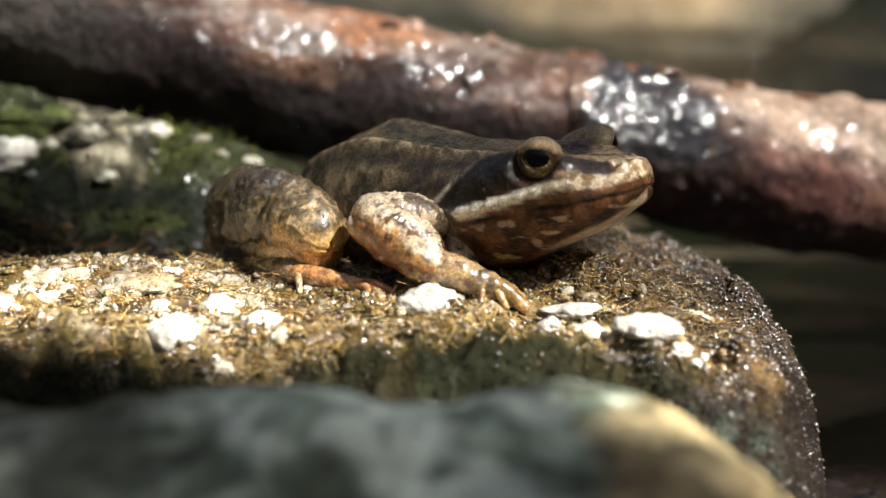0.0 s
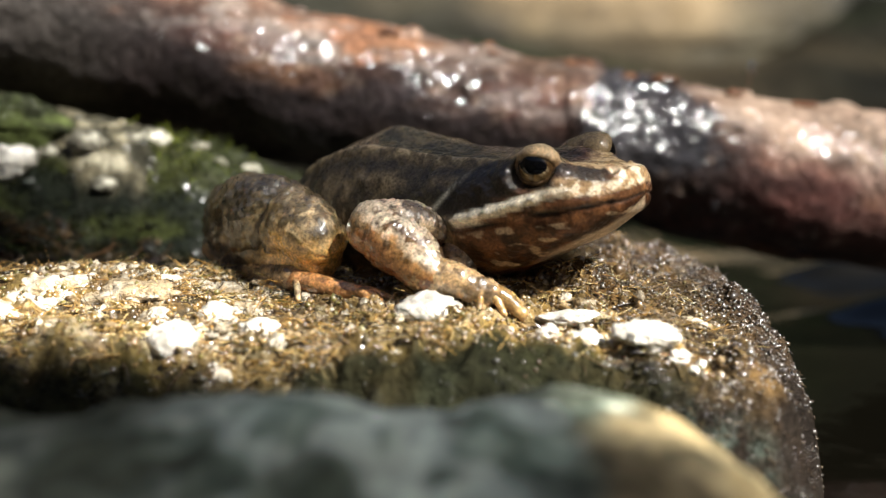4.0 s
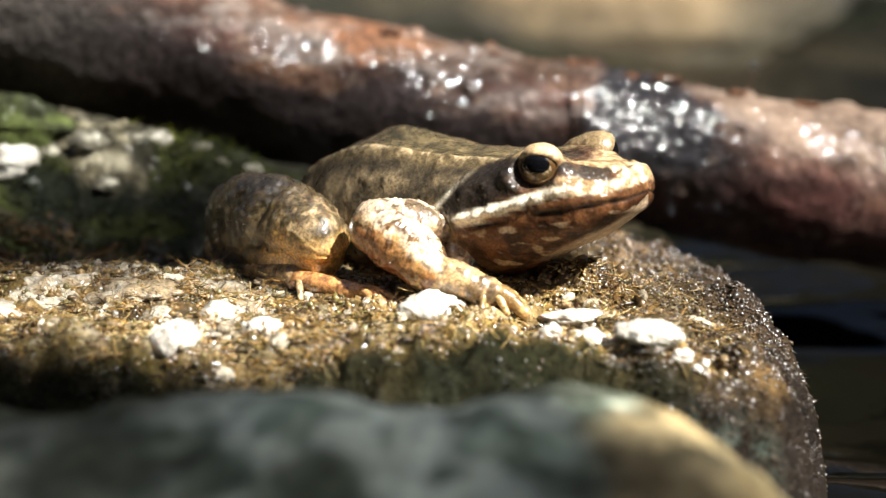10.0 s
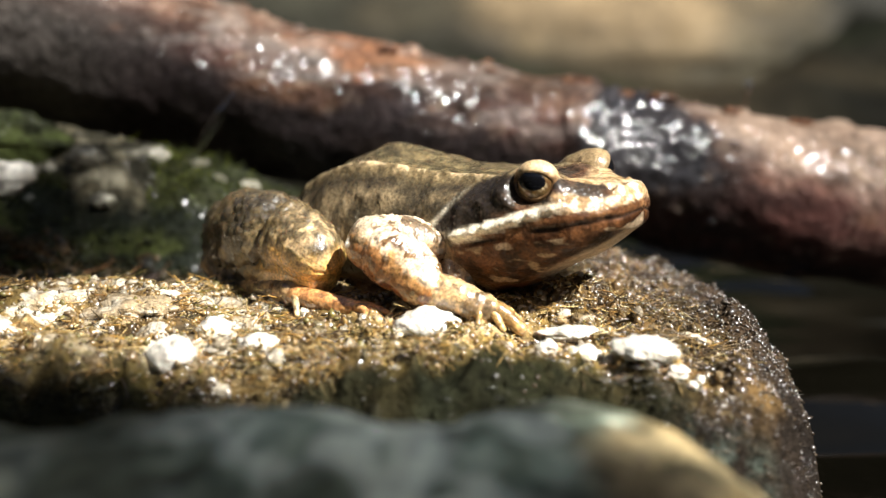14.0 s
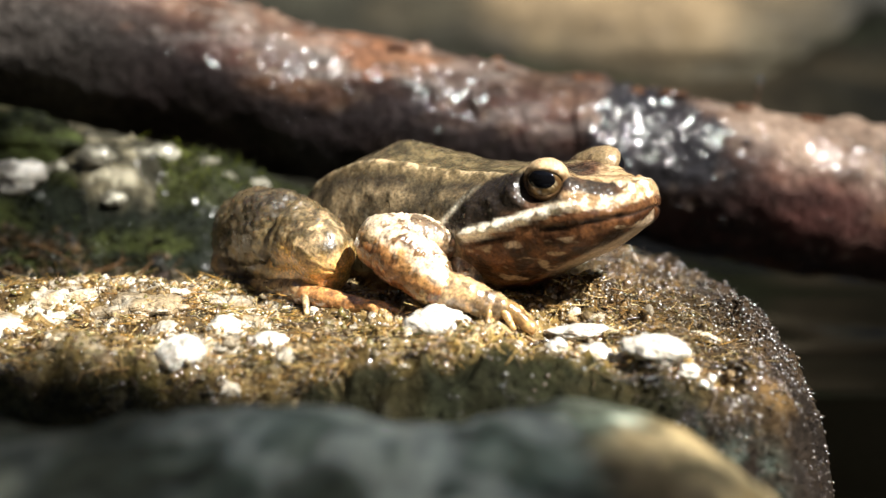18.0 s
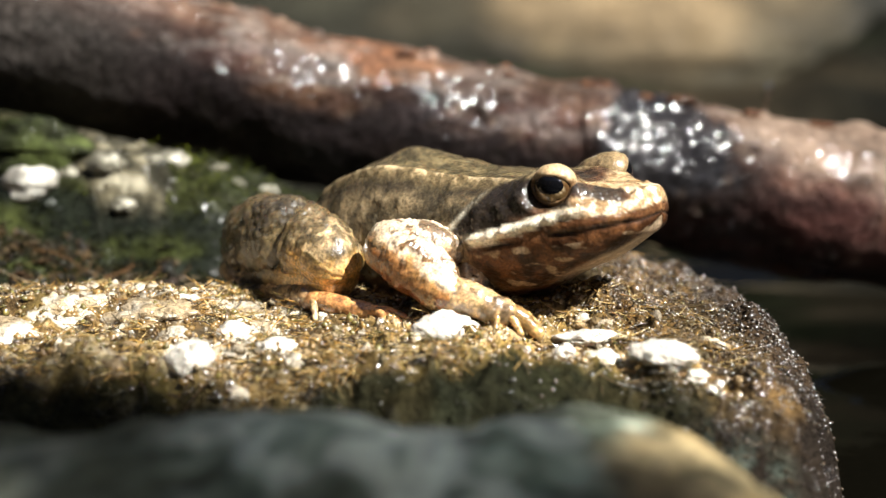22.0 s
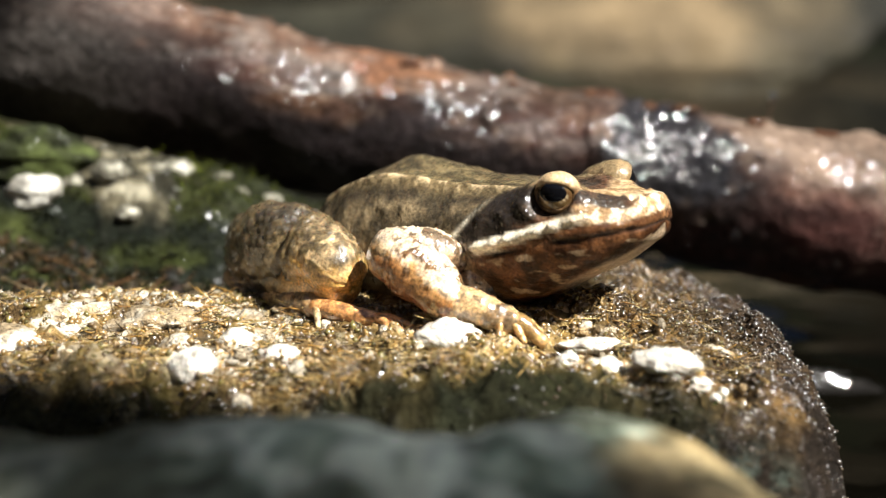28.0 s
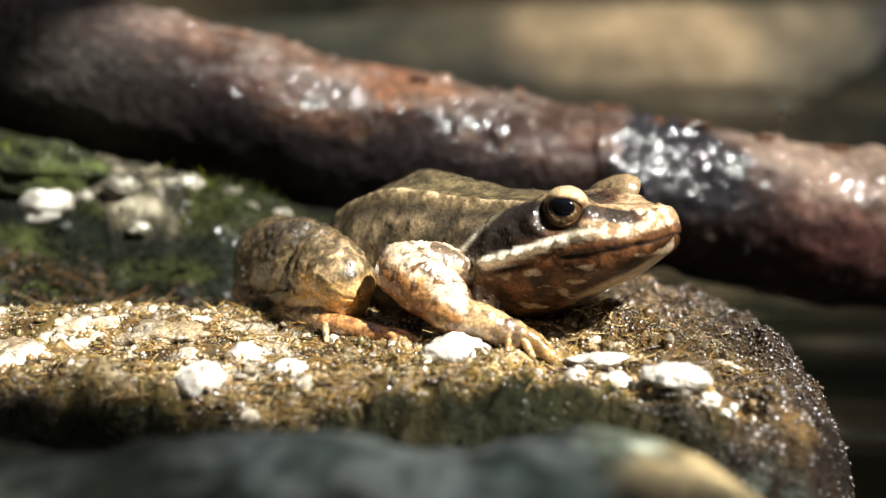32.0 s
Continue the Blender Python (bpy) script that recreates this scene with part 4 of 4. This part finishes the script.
    col = mix(col, dusk, np.clip(mask * 0.95 + np.clip(2.6 * streak - 0.3, 0, 1) * 0.95, 0, 1))
    # knobbly cream stripe along the upper jaw and the pale line behind the mask
    broad = spline([6, 9.5, 14, 20, 25, 31], [0.3, 0.85, 0.8, 0.75, 0.5, 0.3], np.clip(X, 6.1, 30.9)) * (0.8 + 0.25 * knobs)
    stripe = smooth(broad + 0.2, broad - 0.15, np.abs(h - lip_z + 0.12 * n3)) * smooth(9.4, 10.0, X - 0.9 * ((h - lip_z) / broad) ** 2) * smooth(27, 22, X)
    col = mix(col, (0.86, 0.76, 0.58), stripe)
    pale = np.exp(-((X - rear + 0.75) / 0.5) ** 2) * smooth(1.2, 2.4, h) * smooth(8.5, 4.5, h)
    col = mix(col, (0.66, 0.60, 0.46), pale * smooth(-0.5, 0.2, n2 + 0.5 * n3))
    # lower jaw and throat: dark red-brown with cream spots, a paler rim under the chin
    jaw = mix((0.030, 0.011, 0.004), (0.115, 0.046, 0.016), smooth(-0.5, 0.6, n2 + 0.4 * n1))
    spots = smooth(0.36, 0.54, fbm(p * (0.7, 0.7, 1.5), 1.6, 2, 531)) * smooth(mouth - 0.5, mouth - 0.9, h)
    jaw = mix(jaw, (0.40, 0.28, 0.165), spots * 0.8)
    # rim of light bounced from the rock, painted under the chin
    jaw = mix(jaw, (0.62, 0.46, 0.30), smooth(-0.78, -0.98, s + 0.06 * n1) * smooth(17, 25, X) * 0.85)
    low_w = smooth(mouth + 0.05, mouth - 0.15, h) * smooth(7, 10.5, X + 0.5 * h)
    col = mix(col, jaw, low_w)
    col = mix(col, (0.012, 0.006, 0.004), np.clip(slit * 1.2, 0, 1) * 0.9)
    belly = smooth(-2, -5, h) * smooth(8, 2, X)
    col = mix(col, (0.30, 0.22, 0.14), belly * 0.6)
    # less gloss on the throat than on the back
    return placed(p), grid_faces(nx, na, True), np.c_[col, 0.95 - 0.65 * low_w]


torso = part("torso", torso_geometry(), SKIN, frog, "olive-brown warty skin with dark face mask")


def eye_parts(sign):
    """Eyeball, pupil and lids; sign -1 is the frog's right."""
    centre = np.array((20.3, sign * (7.35 if sign < 0 else 7.9), 23.75 + 0.35 * (sign > 0)))
    axis = np.array((0.22 if sign < 0 else 1.0, sign * (0.95 if sign < 0 else 0.2), 0.16))
    axis /= np.linalg.norm(axis)
    ahead = np.array((1.0, 0, 0)) - axis * axis[0]
    ahead /= np.linalg.norm(ahead)
    up = np.cross(ahead, axis) * -sign
    up = up if up[2] > 0 else -up
    R = 3.0 if sign < 0 else 3.3

    def shell(rings, n=56):
        ph = np.linspace(0, 2 * math.pi, n, endpoint=False)
        vs = []
        for ah, av_up, av_dn, rad in rings:
            av = np.where(np.sin(ph) > 0, av_up, av_dn)
            q = np.arctan2(np.sin(ph) * av, np.cos(ph) * ah)
            t = np.radians(np.hypot(np.cos(ph) * ah, np.sin(ph) * av))
            d = np.cos(t)[:, None] * axis + np.sin(t)[:, None] * (np.cos(q)[:, None] * ahead + np.sin(q)[:, None] * up)
            low = R + (rad - R) * (0.45 if rad > R else 1.0)
            vs.append(centre + d * np.where(np.sin(ph) > 0, rad, low + (rad - low) * np.abs(np.cos(ph)) ** 4)[:, None])
        return np.concatenate(vs), grid_faces(len(rings), n, True)

    v, f, d = ball((0, 0, 0), (1, 1, 1), 32, 48)
    v = centre + d * R
    la, lu, lx = d @ axis, d @ up, d @ ahead
    gold = mix((0.12, 0.06, 0.02), (0.38, 0.24, 0.09), smooth(0.1, 0.5, np.abs(lu + 0.05)) )
    gold = mix(gold, (0.05, 0.025, 0.01), smooth(0.05, 0.55, np.abs(lx)) * 0.6)
    gold = mix(gold, (0.03, 0.016, 0.008), np.exp(-(lx / 0.12) ** 2) * (lu < -0.3))
    gold = mix(gold, (0.62, 0.48, 0.28), smooth(0.06, 0.0, np.abs(np.hypot(lx / 0.66, lu / 0.46) - 1.0)) * (lu < 0))
    gold = mix(gold, (0.15, 0.10, 0.05), smooth(0.5, 0.3, la))
    ball_ob = part("eye", (placed(v), f, gold), EYE, frog, "dark glossy eye with a gold-brown iris")
    # lying pupil, a shallow cap on the ball
    rings = [(0.5, 0.4, 0.4, R + 0.06)] + [(a, a * 0.66, a * 0.62, R + 0.06) for a in np.linspace(6, 39, 8)] + [(40.5, 27, 25.5, R - 0.05)]
    v, f = shell(rings)
    part("pupil", (placed(v), f, None), PUPIL, ball_ob, "black oval pupil")
    rings = [(58, 24, 47, R - 0.1), (58, 24, 47, R + 0.12), (62, 29, 52, R + 0.32), (70, 39, 61, R + 0.42), (87, 62, 78, R + 0.36), (102, 86, 92, R + 0.2), (122, 116, 108, R - 0.3), (150, 150, 134, R - 0.6), (175, 175, 160, R - 0.8)]
    v, f = shell(rings)
    if sign > 0:
        # the far lid runs back into the brow
        rel = v - centre
        rel[:, 2] *= np.where(rel[:, 0] < 0, 1 + 0.22 * rel[:, 0] / R, 1)
        rel[:, 0] *= np.where(rel[:, 0] < 0, 2.4, 1.0)
        v = centre + rel
    n = fbm(v, 1.3, 2, 601)
    rel = (v - centre) @ up
    col = mix((0.12, 0.065, 0.028), (0.56, 0.39, 0.21) if sign < 0 else (0.26, 0.18, 0.09), smooth(0.5, 1.8, rel + 0.5 * n))
    col = mix(col, (0.34, 0.21, 0.10), smooth(0.35, 0.0, np.abs(rel + 2.3)) * 0.6)
    part("eyelid", (placed(v), f, col), SKIN, frog, "tan eyelid rim")


eye_parts(-1)
eye_parts(1)


for side_y in (-1, 1):
    v, f, d = ball((0, 0, 0), (0.85, 0.5, 0.5), 12, 16)
    v = placed(v + d * (0.08 * fbm(v, 0.6, 2, 611))[:, None] + (27.9, side_y * 4.3, 22.6))
    part("nostril", (v, f, np.tile((0.03, 0.018, 0.012), (len(v), 1))), SKIN, frog, "dark nostril bump")


def limb(name, pts, radii, seed, light, dark, bands=0.0, rings=60, sides=36, squash=1.0, label="", lump=0.35, parent=None, under=None, under_from=-1.0, pale=None, highlight=None, groove=None, tip=None):
    v, f, along, nrm = tube(pts, radii, rings, sides, squash)
    r = max(radii)
    if groove is not None:
        v = v - nrm * (1.3 * np.exp(-((along - groove) / 0.035) ** 2) + 0.07 * np.sin(along * 62 + 4 * fbm(v, 4, 2, seed + 2)) * smooth(0.75, 0.55, along))[:, None]
        v = v + nrm * (0.3 * smooth(-0.1, 0.5, fbm(v, 0.9, 2, seed + 15)) + 0.55 * fbm(v, 4.5, 2, seed + 16))[:, None] * smooth(0.85, 0.6, along)[:, None]
    v = v + nrm * (lump * r * 0.16 * fbm(v, r * 0.9, 3, seed) + 0.09 * fbm(v, 1.0, 2, seed + 4) + 0.15 * min(1.0, r / 4) * smooth(0.15, 0.6, fbm(v, 0.75, 2, seed + 5)))[:, None]
    a, b = fbm(v, r * 0.8, 3, seed + 7), fbm(v, 1.3, 3, seed + 9)
    w = smooth(-0.05, 0.3, 0.7 * a + 0.7 * b + bands * 0.7 * np.sin(along * 17 + 1.5 * a))
    if pale is not None:
        w = w * (1 - 0.85 * smooth(0.55, 0.8, along))
    col = mix(light, dark, w * 0.75)
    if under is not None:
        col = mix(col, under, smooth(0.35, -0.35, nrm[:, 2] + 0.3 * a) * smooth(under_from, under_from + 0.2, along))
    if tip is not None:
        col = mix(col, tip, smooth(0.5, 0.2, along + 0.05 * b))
    # highlight on the upper side, put into the skin colour
    if highlight is not None:
        col = mix(col, highlight, smooth(0.05, 0.5, nrm[:, 2] + 0.45 * nrm[:, 0] + 0.25 * b) * smooth(0.9, 0.4, w * smooth(-0.25, 0.2, a)) * 0.9)
    if pale is not None:
        # granular pale warts towards the joint, with the knee's highlight put into the colour
        col = mix(col, pale, smooth(-0.15, 0.4, fbm(v, 0.9, 2, seed + 13)) * (0.2 * smooth(0.05, 0.3, fbm(v, 5, 2, seed + 14)) * smooth(0.2, 0.4, along) + smooth(0.6, 0.95, along)) * smooth(-0.6, 0.2, nrm[:, 2] + 0.5 * nrm[:, 0]) * 0.5)
    return part(name, (v, f, col), LIMB_SKIN, parent or frog, label)


BROWN, ORANGE = (0.055, 0.032, 0.016), (0.55, 0.26, 0.09)
OLIVE = (0.065, 0.044, 0.02)
# folded hind leg on the near side: thigh, shank, foot
limb("thigh", [(-33, 20, 11.4), (-30, 13, 13.0), (-24.8, 7.6, 13.8), (-20.8, 3.6, 12.8), (-18.9, 1.4, 11.6)], [6.6, 7.0, 6.3, 5.5, 4.8], 701, (0.115, 0.080, 0.036), (0.022, 0.016, 0.009), 0.4, rings=150, sides=100, under=(0.70, 0.38, 0.09), under_from=0.62, pale=(0.72, 0.50, 0.26), groove=0.56)
# the shank is coloured dark for the shadow it lies in
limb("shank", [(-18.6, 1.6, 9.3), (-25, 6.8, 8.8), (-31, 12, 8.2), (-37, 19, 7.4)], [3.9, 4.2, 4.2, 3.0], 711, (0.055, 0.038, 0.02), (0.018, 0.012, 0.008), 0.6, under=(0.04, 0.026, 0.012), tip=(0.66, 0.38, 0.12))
limb("ankle", [(-37.5, 18.5, 7.2), (-30, 9, 5.8), (-22, 0.0, 6.2)], [2.6, 2.3, 2.0], 721, (0.36, 0.22, 0.10), BROWN, 0.3)
foot = limb("hind_foot", [(-22.3, -0.4, 6.2), (-17.5, -3.6, 5.9), (-12.0, -5.8, 5.3)], [1.5, 1.6, 1.15], 731, ORANGE, (0.25, 0.11, 0.04), 0.2, label="orange-brown hind foot")
for k, tip in enumerate([(-7.0, -7.4, 4.8), (-8.2, -8.4, 4.6), (-9.6, -9.0, 4.4), (-20.6, -5.2, 4.2)]):
    root = (-12.4, -5.6, 5.3) if k < 3 else (-21.5, -1.2, 6.2)
    mid = tuple((a + b) / 2 + (0.7 if i == 2 else 0) for i, (a, b) in enumerate(zip(root, tip)))
    limb("toe", [root, mid, tip], [0.8, 0.65, 0.4], 741 + k, ORANGE if k < 3 else (0.55, 0.42, 0.22), (0.3, 0.15, 0.05), 0.2, 24, 14, parent=foot)
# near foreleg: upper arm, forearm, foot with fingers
limb("upper_arm", [(-1.0, -3.4, 14.2), (-4.6, -4.4, 14.9), (-9.4, -4.4, 14.7)], [2.6, 3.6, 3.8], 751, (0.46, 0.30, 0.15), (0.045, 0.03, 0.02), 0.3, highlight=(0.74, 0.58, 0.40), under=(0.10, 0.05, 0.025), rings=90, sides=60)
limb("shoulder", [(4.4, -0.6, 14.0), (2.9, -2.6, 11.6), (2.2, -3.6, 8.4)], [3.0, 3.3, 2.9], 755, (0.075, 0.042, 0.02), (0.020, 0.013, 0.008), 0.5, label="dark brown shoulder with cream flecks", highlight=(0.26, 0.16, 0.08))
limb("forearm", [(-9.6, -4.6, 14.4), (-7.0, -5.6, 13.3), (-4.2, -7.0, 11.2), (-1.6, -8.8, 8.9)], [3.8, 4.6, 4.0, 3.0], 761, (0.46, 0.24, 0.085), (0.045, 0.026, 0.013), 0.3, under=(0.30, 0.115, 0.035), highlight=(0.74, 0.58, 0.40), rings=130, sides=84)
fore = limb("front_foot", [(-2.4, -8.8, 8.8), (2.0, -10.2, 8.2), (6.6, -11.6, 6.6)], [2.8, 2.5, 1.9], 771, (0.54, 0.35, 0.17), BROWN, 0.3, label="brown mottled front foot")
for k, (tip, r) in enumerate([((11.0, -13.2, 4.2), 1.55), ((8.6, -14.2, 4.4), 0.8), ((5.2, -14.2, 4.6), 0.7), ((11.2, -10.8, 4.8), 0.8)]):
    root = (5.6, -11.4, 6.7)
    mid = tuple((a + b) / 2 + (1.1 if i == 2 else 0) for i, (a, b) in enumerate(zip(root, tip)))
    limb("finger", [root, mid, tip], [r * 1.1, r * 0.8, r * 0.55], 781 + k, (0.44, 0.27, 0.10), (0.20, 0.11, 0.035), 0.4, 24, 14, parent=fore)
# far legs, mostly hidden
limb("thigh", [(-12, 34, 13), (-4, 34, 13), (4, 30, 12)], [6.5, 6.5, 5.0], 801, OLIVE, BROWN, 0.5)
limb("shank", [(4, 30, 10.5), (-6, 34, 10.5), (-16, 38, 8.5)], [4.5, 5.0, 3.5], 811, OLIVE, BROWN, 0.6)
limb("upper_arm", [(18, 12, 12), (16, 15, 11), (13, 17, 11)], [3.0, 3.2, 3.0], 821, OLIVE, BROWN, 0.4)
limb("forearm", [(13, 17, 11), (17, 15, 9), (21, 13, 7.4)], [3.4, 3.2, 2.3], 831, OLIVE, BROWN, 0.3)


# ---- pebbles on the boulder ----
def pebble(at, radii, seed, label, turn=0.0):
    v, f, d = ball((0, 0, 0), (1, 1, 1), 20, 28)
    n = 1 + 0.26 * fbm(d * 2 + seed, 1.0, 4, seed)
    v = d * n[:, None] * np.array(radii)
    c, s = math.cos(turn), math.sin(turn)
    v = np.stack([v[:, 0] * c - v[:, 1] * s, v[:, 0] * s + v[:, 1] * c, v[:, 2]], 1)
    z = float(ground_height(np.array([at[0]]), np.array([at[1]]))[0]) + radii[2] * 0.02 + (0.8 if radii[2] < 1.25 else 0.0)
    ob = new("pebble", mesh_of("pebble", v * MM, f, QUARTZ))
    ob.location = Vector((at[0], at[1], z)) * MM
    return tagged(ob, label, "pebble", "pale pebbles on the boulder")


for k, (x, y, rx, ry, rz, turn) in enumerate([(-1.7, -14.5, 4.5, 3.4, 2.4, -0.3), (-30.5, -13.5, 2.6, 2.2, 2.0, 0.2), (-34, -23, 3.0, 2.4, 2.6, 0.5), (-23.5, -19, 2.6, 1.8, 1.4, 0.1),
                                              (18.3, -12.8, 4.2, 1.7, 1.2, -0.3), (26, -24.2, 3.9, 3.0, 1.8, -0.5), (18.5, -21.4, 2.4, 1.9, 1.4, 0.4),
                                              (13.9, -21, 1.5, 1.2, 1.0, 0.3), (29.3, -26.2, 1.3, 1.1, 1.0, 0.2), (31, -27.6, 0.7, 0.7, 0.6, 0.2), (32.6, -24.8, 0.6, 0.6, 0.6, 0.1)]):
    pebble((x, y), (rx, ry, rz), 900 + k, "white wet quartz pebble bedded in brown grit")


# drops added to give the glints on the tan end
for x, y, r in [(16.5, -67, 0.5), (20, -64, 0.35), (13, -70, 0.3)]:
    water_drop(x, y, float(front_height(np.array([x]), np.array([y]))[0]) + 0.1, r)


# ---- unseen leafy twigs, added overhead to throw the dappled shade ----
def leaf_mesh():
    n = 9
    s = np.linspace(0, 1, n)
    half = np.sin(math.pi * s ** 0.8) * 0.42
    v = np.concatenate([np.stack([s, half, 0.10 * half + 0.12 * s * (1 - s)], 1), np.stack([s, 0 * s, 0.12 * s * (1 - s)], 1), np.stack([s, -half, 0.10 * half + 0.12 * s * (1 - s)], 1)])
    f = [(i, i + 1, n + i + 1, n + i) for i in range(n - 1)] + [(n + i, n + i + 1, 2 * n + i + 1, 2 * n + i) for i in range(n - 1)]
    return mesh_of("leaf", v * 0.045, f, LEAF)


LEAF_MESH = leaf_mesh()


def twig(spots, height, label, seed, root):
    """Leaves on a stalk whose shade falls on the spots (millimetres on the rock)."""
    r = random.Random(seed)
    up = SUN * height
    places = [Vector((x, y, 4)) * MM + up for x, y in spots]
    base = sum(places, Vector((0, 0, 0))) / len(places)
    ob = thing("leafy_twig", base / MM, label, "twig")
    order = sorted(places, key=lambda q: -(q - Vector(root)).length)
    pts = [np.array(q - base) / MM + np.array(base) / MM + (0, 0, 6) for q in (order[0], order[len(order) // 2], Vector(root))]
    v, f, along, nrm = tube(pts, [0.8, 1.4, 2.4], 30, 10)
    part("stalk", (v, f, np.tile((0.08, 0.05, 0.03), (len(v), 1))), BARK, ob)
    for q in places:
        leaf = new("leaf", LEAF_MESH)
        leaf.parent = ob
        leaf.matrix_basis = Matrix.Translation(q - base) @ pose(0, 0, 0, r.uniform(-15, 15), r.uniform(-15, 15), r.uniform(0, 360)) @ Matrix.Translation((-0.022, 0, 0))
    return ob


rr = random.Random(3)
shade_front = [(x + rr.uniform(-9, 9), y + rr.uniform(-5, 5)) for x in range(-190, 16, 15) for y in (-50, -61, -77, -95, -115) if x < 4 or y < -70]
twig([q for k, q in enumerate(shade_front) if q[0] < -60 or (k * 7) % 11 > 5] + [(2, -66), (4, -82), (14, -78), (34, -82), (20, -98), (44, -86), (-30, -45), (-52, -43), (-70, -42), (-92, -44)], 1.3, "green leafy twig out of view, added to shade the front", 1, (2.6, -1.8, 1.0))
shade_left = [(x + rr.uniform(-12, 12), y + rr.uniform(-8, 8)) for x in range(-320, -115, 40) for y in (86, 106, 126, 146, 166)]
leaning = twig(shade_left, 1.5, "green leafy twig out of view, added to shade the branch end", 2, (3.4, -2.2, 1.7))
passing = [(rr.uniform(-95, 22), rr.uniform(13, 55)) for k in range(9)] + [(x + rr.uniform(-5, 5), y + rr.uniform(-4, 4)) for x in (-4, 24) for y in (12,)] + [(2, -2), (-82, 34), (-62, 28), (-97, 42)]
swaying = twig(passing, 4.2, "green leafy twig out of view, drifting to shade the frog", 3, (4.2, -2.7, 2.1))


v, f, d = ball((0, 0, 0), (1.0, 1.0, 8.5), 24, 16)
v = v * (1 - 0.55 * smooth(0, 1, d[:, 2]))[:, None] ** np.array((1, 1, 0))
falling = tagged(new("falling_drop", mesh_of("falling_drop", v * MM, f, DROP)), "long clear drop of water falling past the branch", "water drop")
falling.location = (0.04, 0.068, 0.13)


def motions():
    drop_at = [(0, 115), (13.85, 115), (14.0, 0), (14.15, -60), (32, -60)]
    walk(falling, [(t, pose((-48 + 0.7 * s) * MM, 0.068, (28 + s) * MM, 0, 35, 0)) for t, s in drop_at])
    b = swaying.location.copy()
    walk(swaying, [(t, pose(b.x + dx * MM, b.y + dy * MM, b.z)) for t, dx, dy in
                   [(0, 0, 0), (3, -6, 1), (6, -22, 3), (9, -52, 6), (13, -88, 10), (17, -112, 14), (20, -130, 20), (32, -190, 40)]])
    c = leaning.location.copy()
    walk(leaning, [(t, pose(c.x + dx * MM, c.y, c.z)) for t, dx in [(0, -62), (8, -55), (13, -60), (17, -54), (24, -42), (32, -30)]])
    for crest, x, y, times in GLINTS:
        rows = [(0.0, -44)] + [(t + dt, z) for t in times for dt, z in ((-0.5, -44), (-0.15, -30.5), (0.15, -30.5), (0.5, -44)) if 0 < t + dt < 32] + [(32.0, -44)]
        walk(crest, [(t, pose((x - 6 * math.sin(5 * t)) * MM, y * MM, z * MM, 53 - 0.04 * (170 - y) + 1.5 * math.sin(7 * t), 7, 0)) for t, z in rows])
    walk(surface_sheet, [(0.0, pose(0, 0, 0)), (32.0, pose(-0.7, 0.05, 0))])


motions()
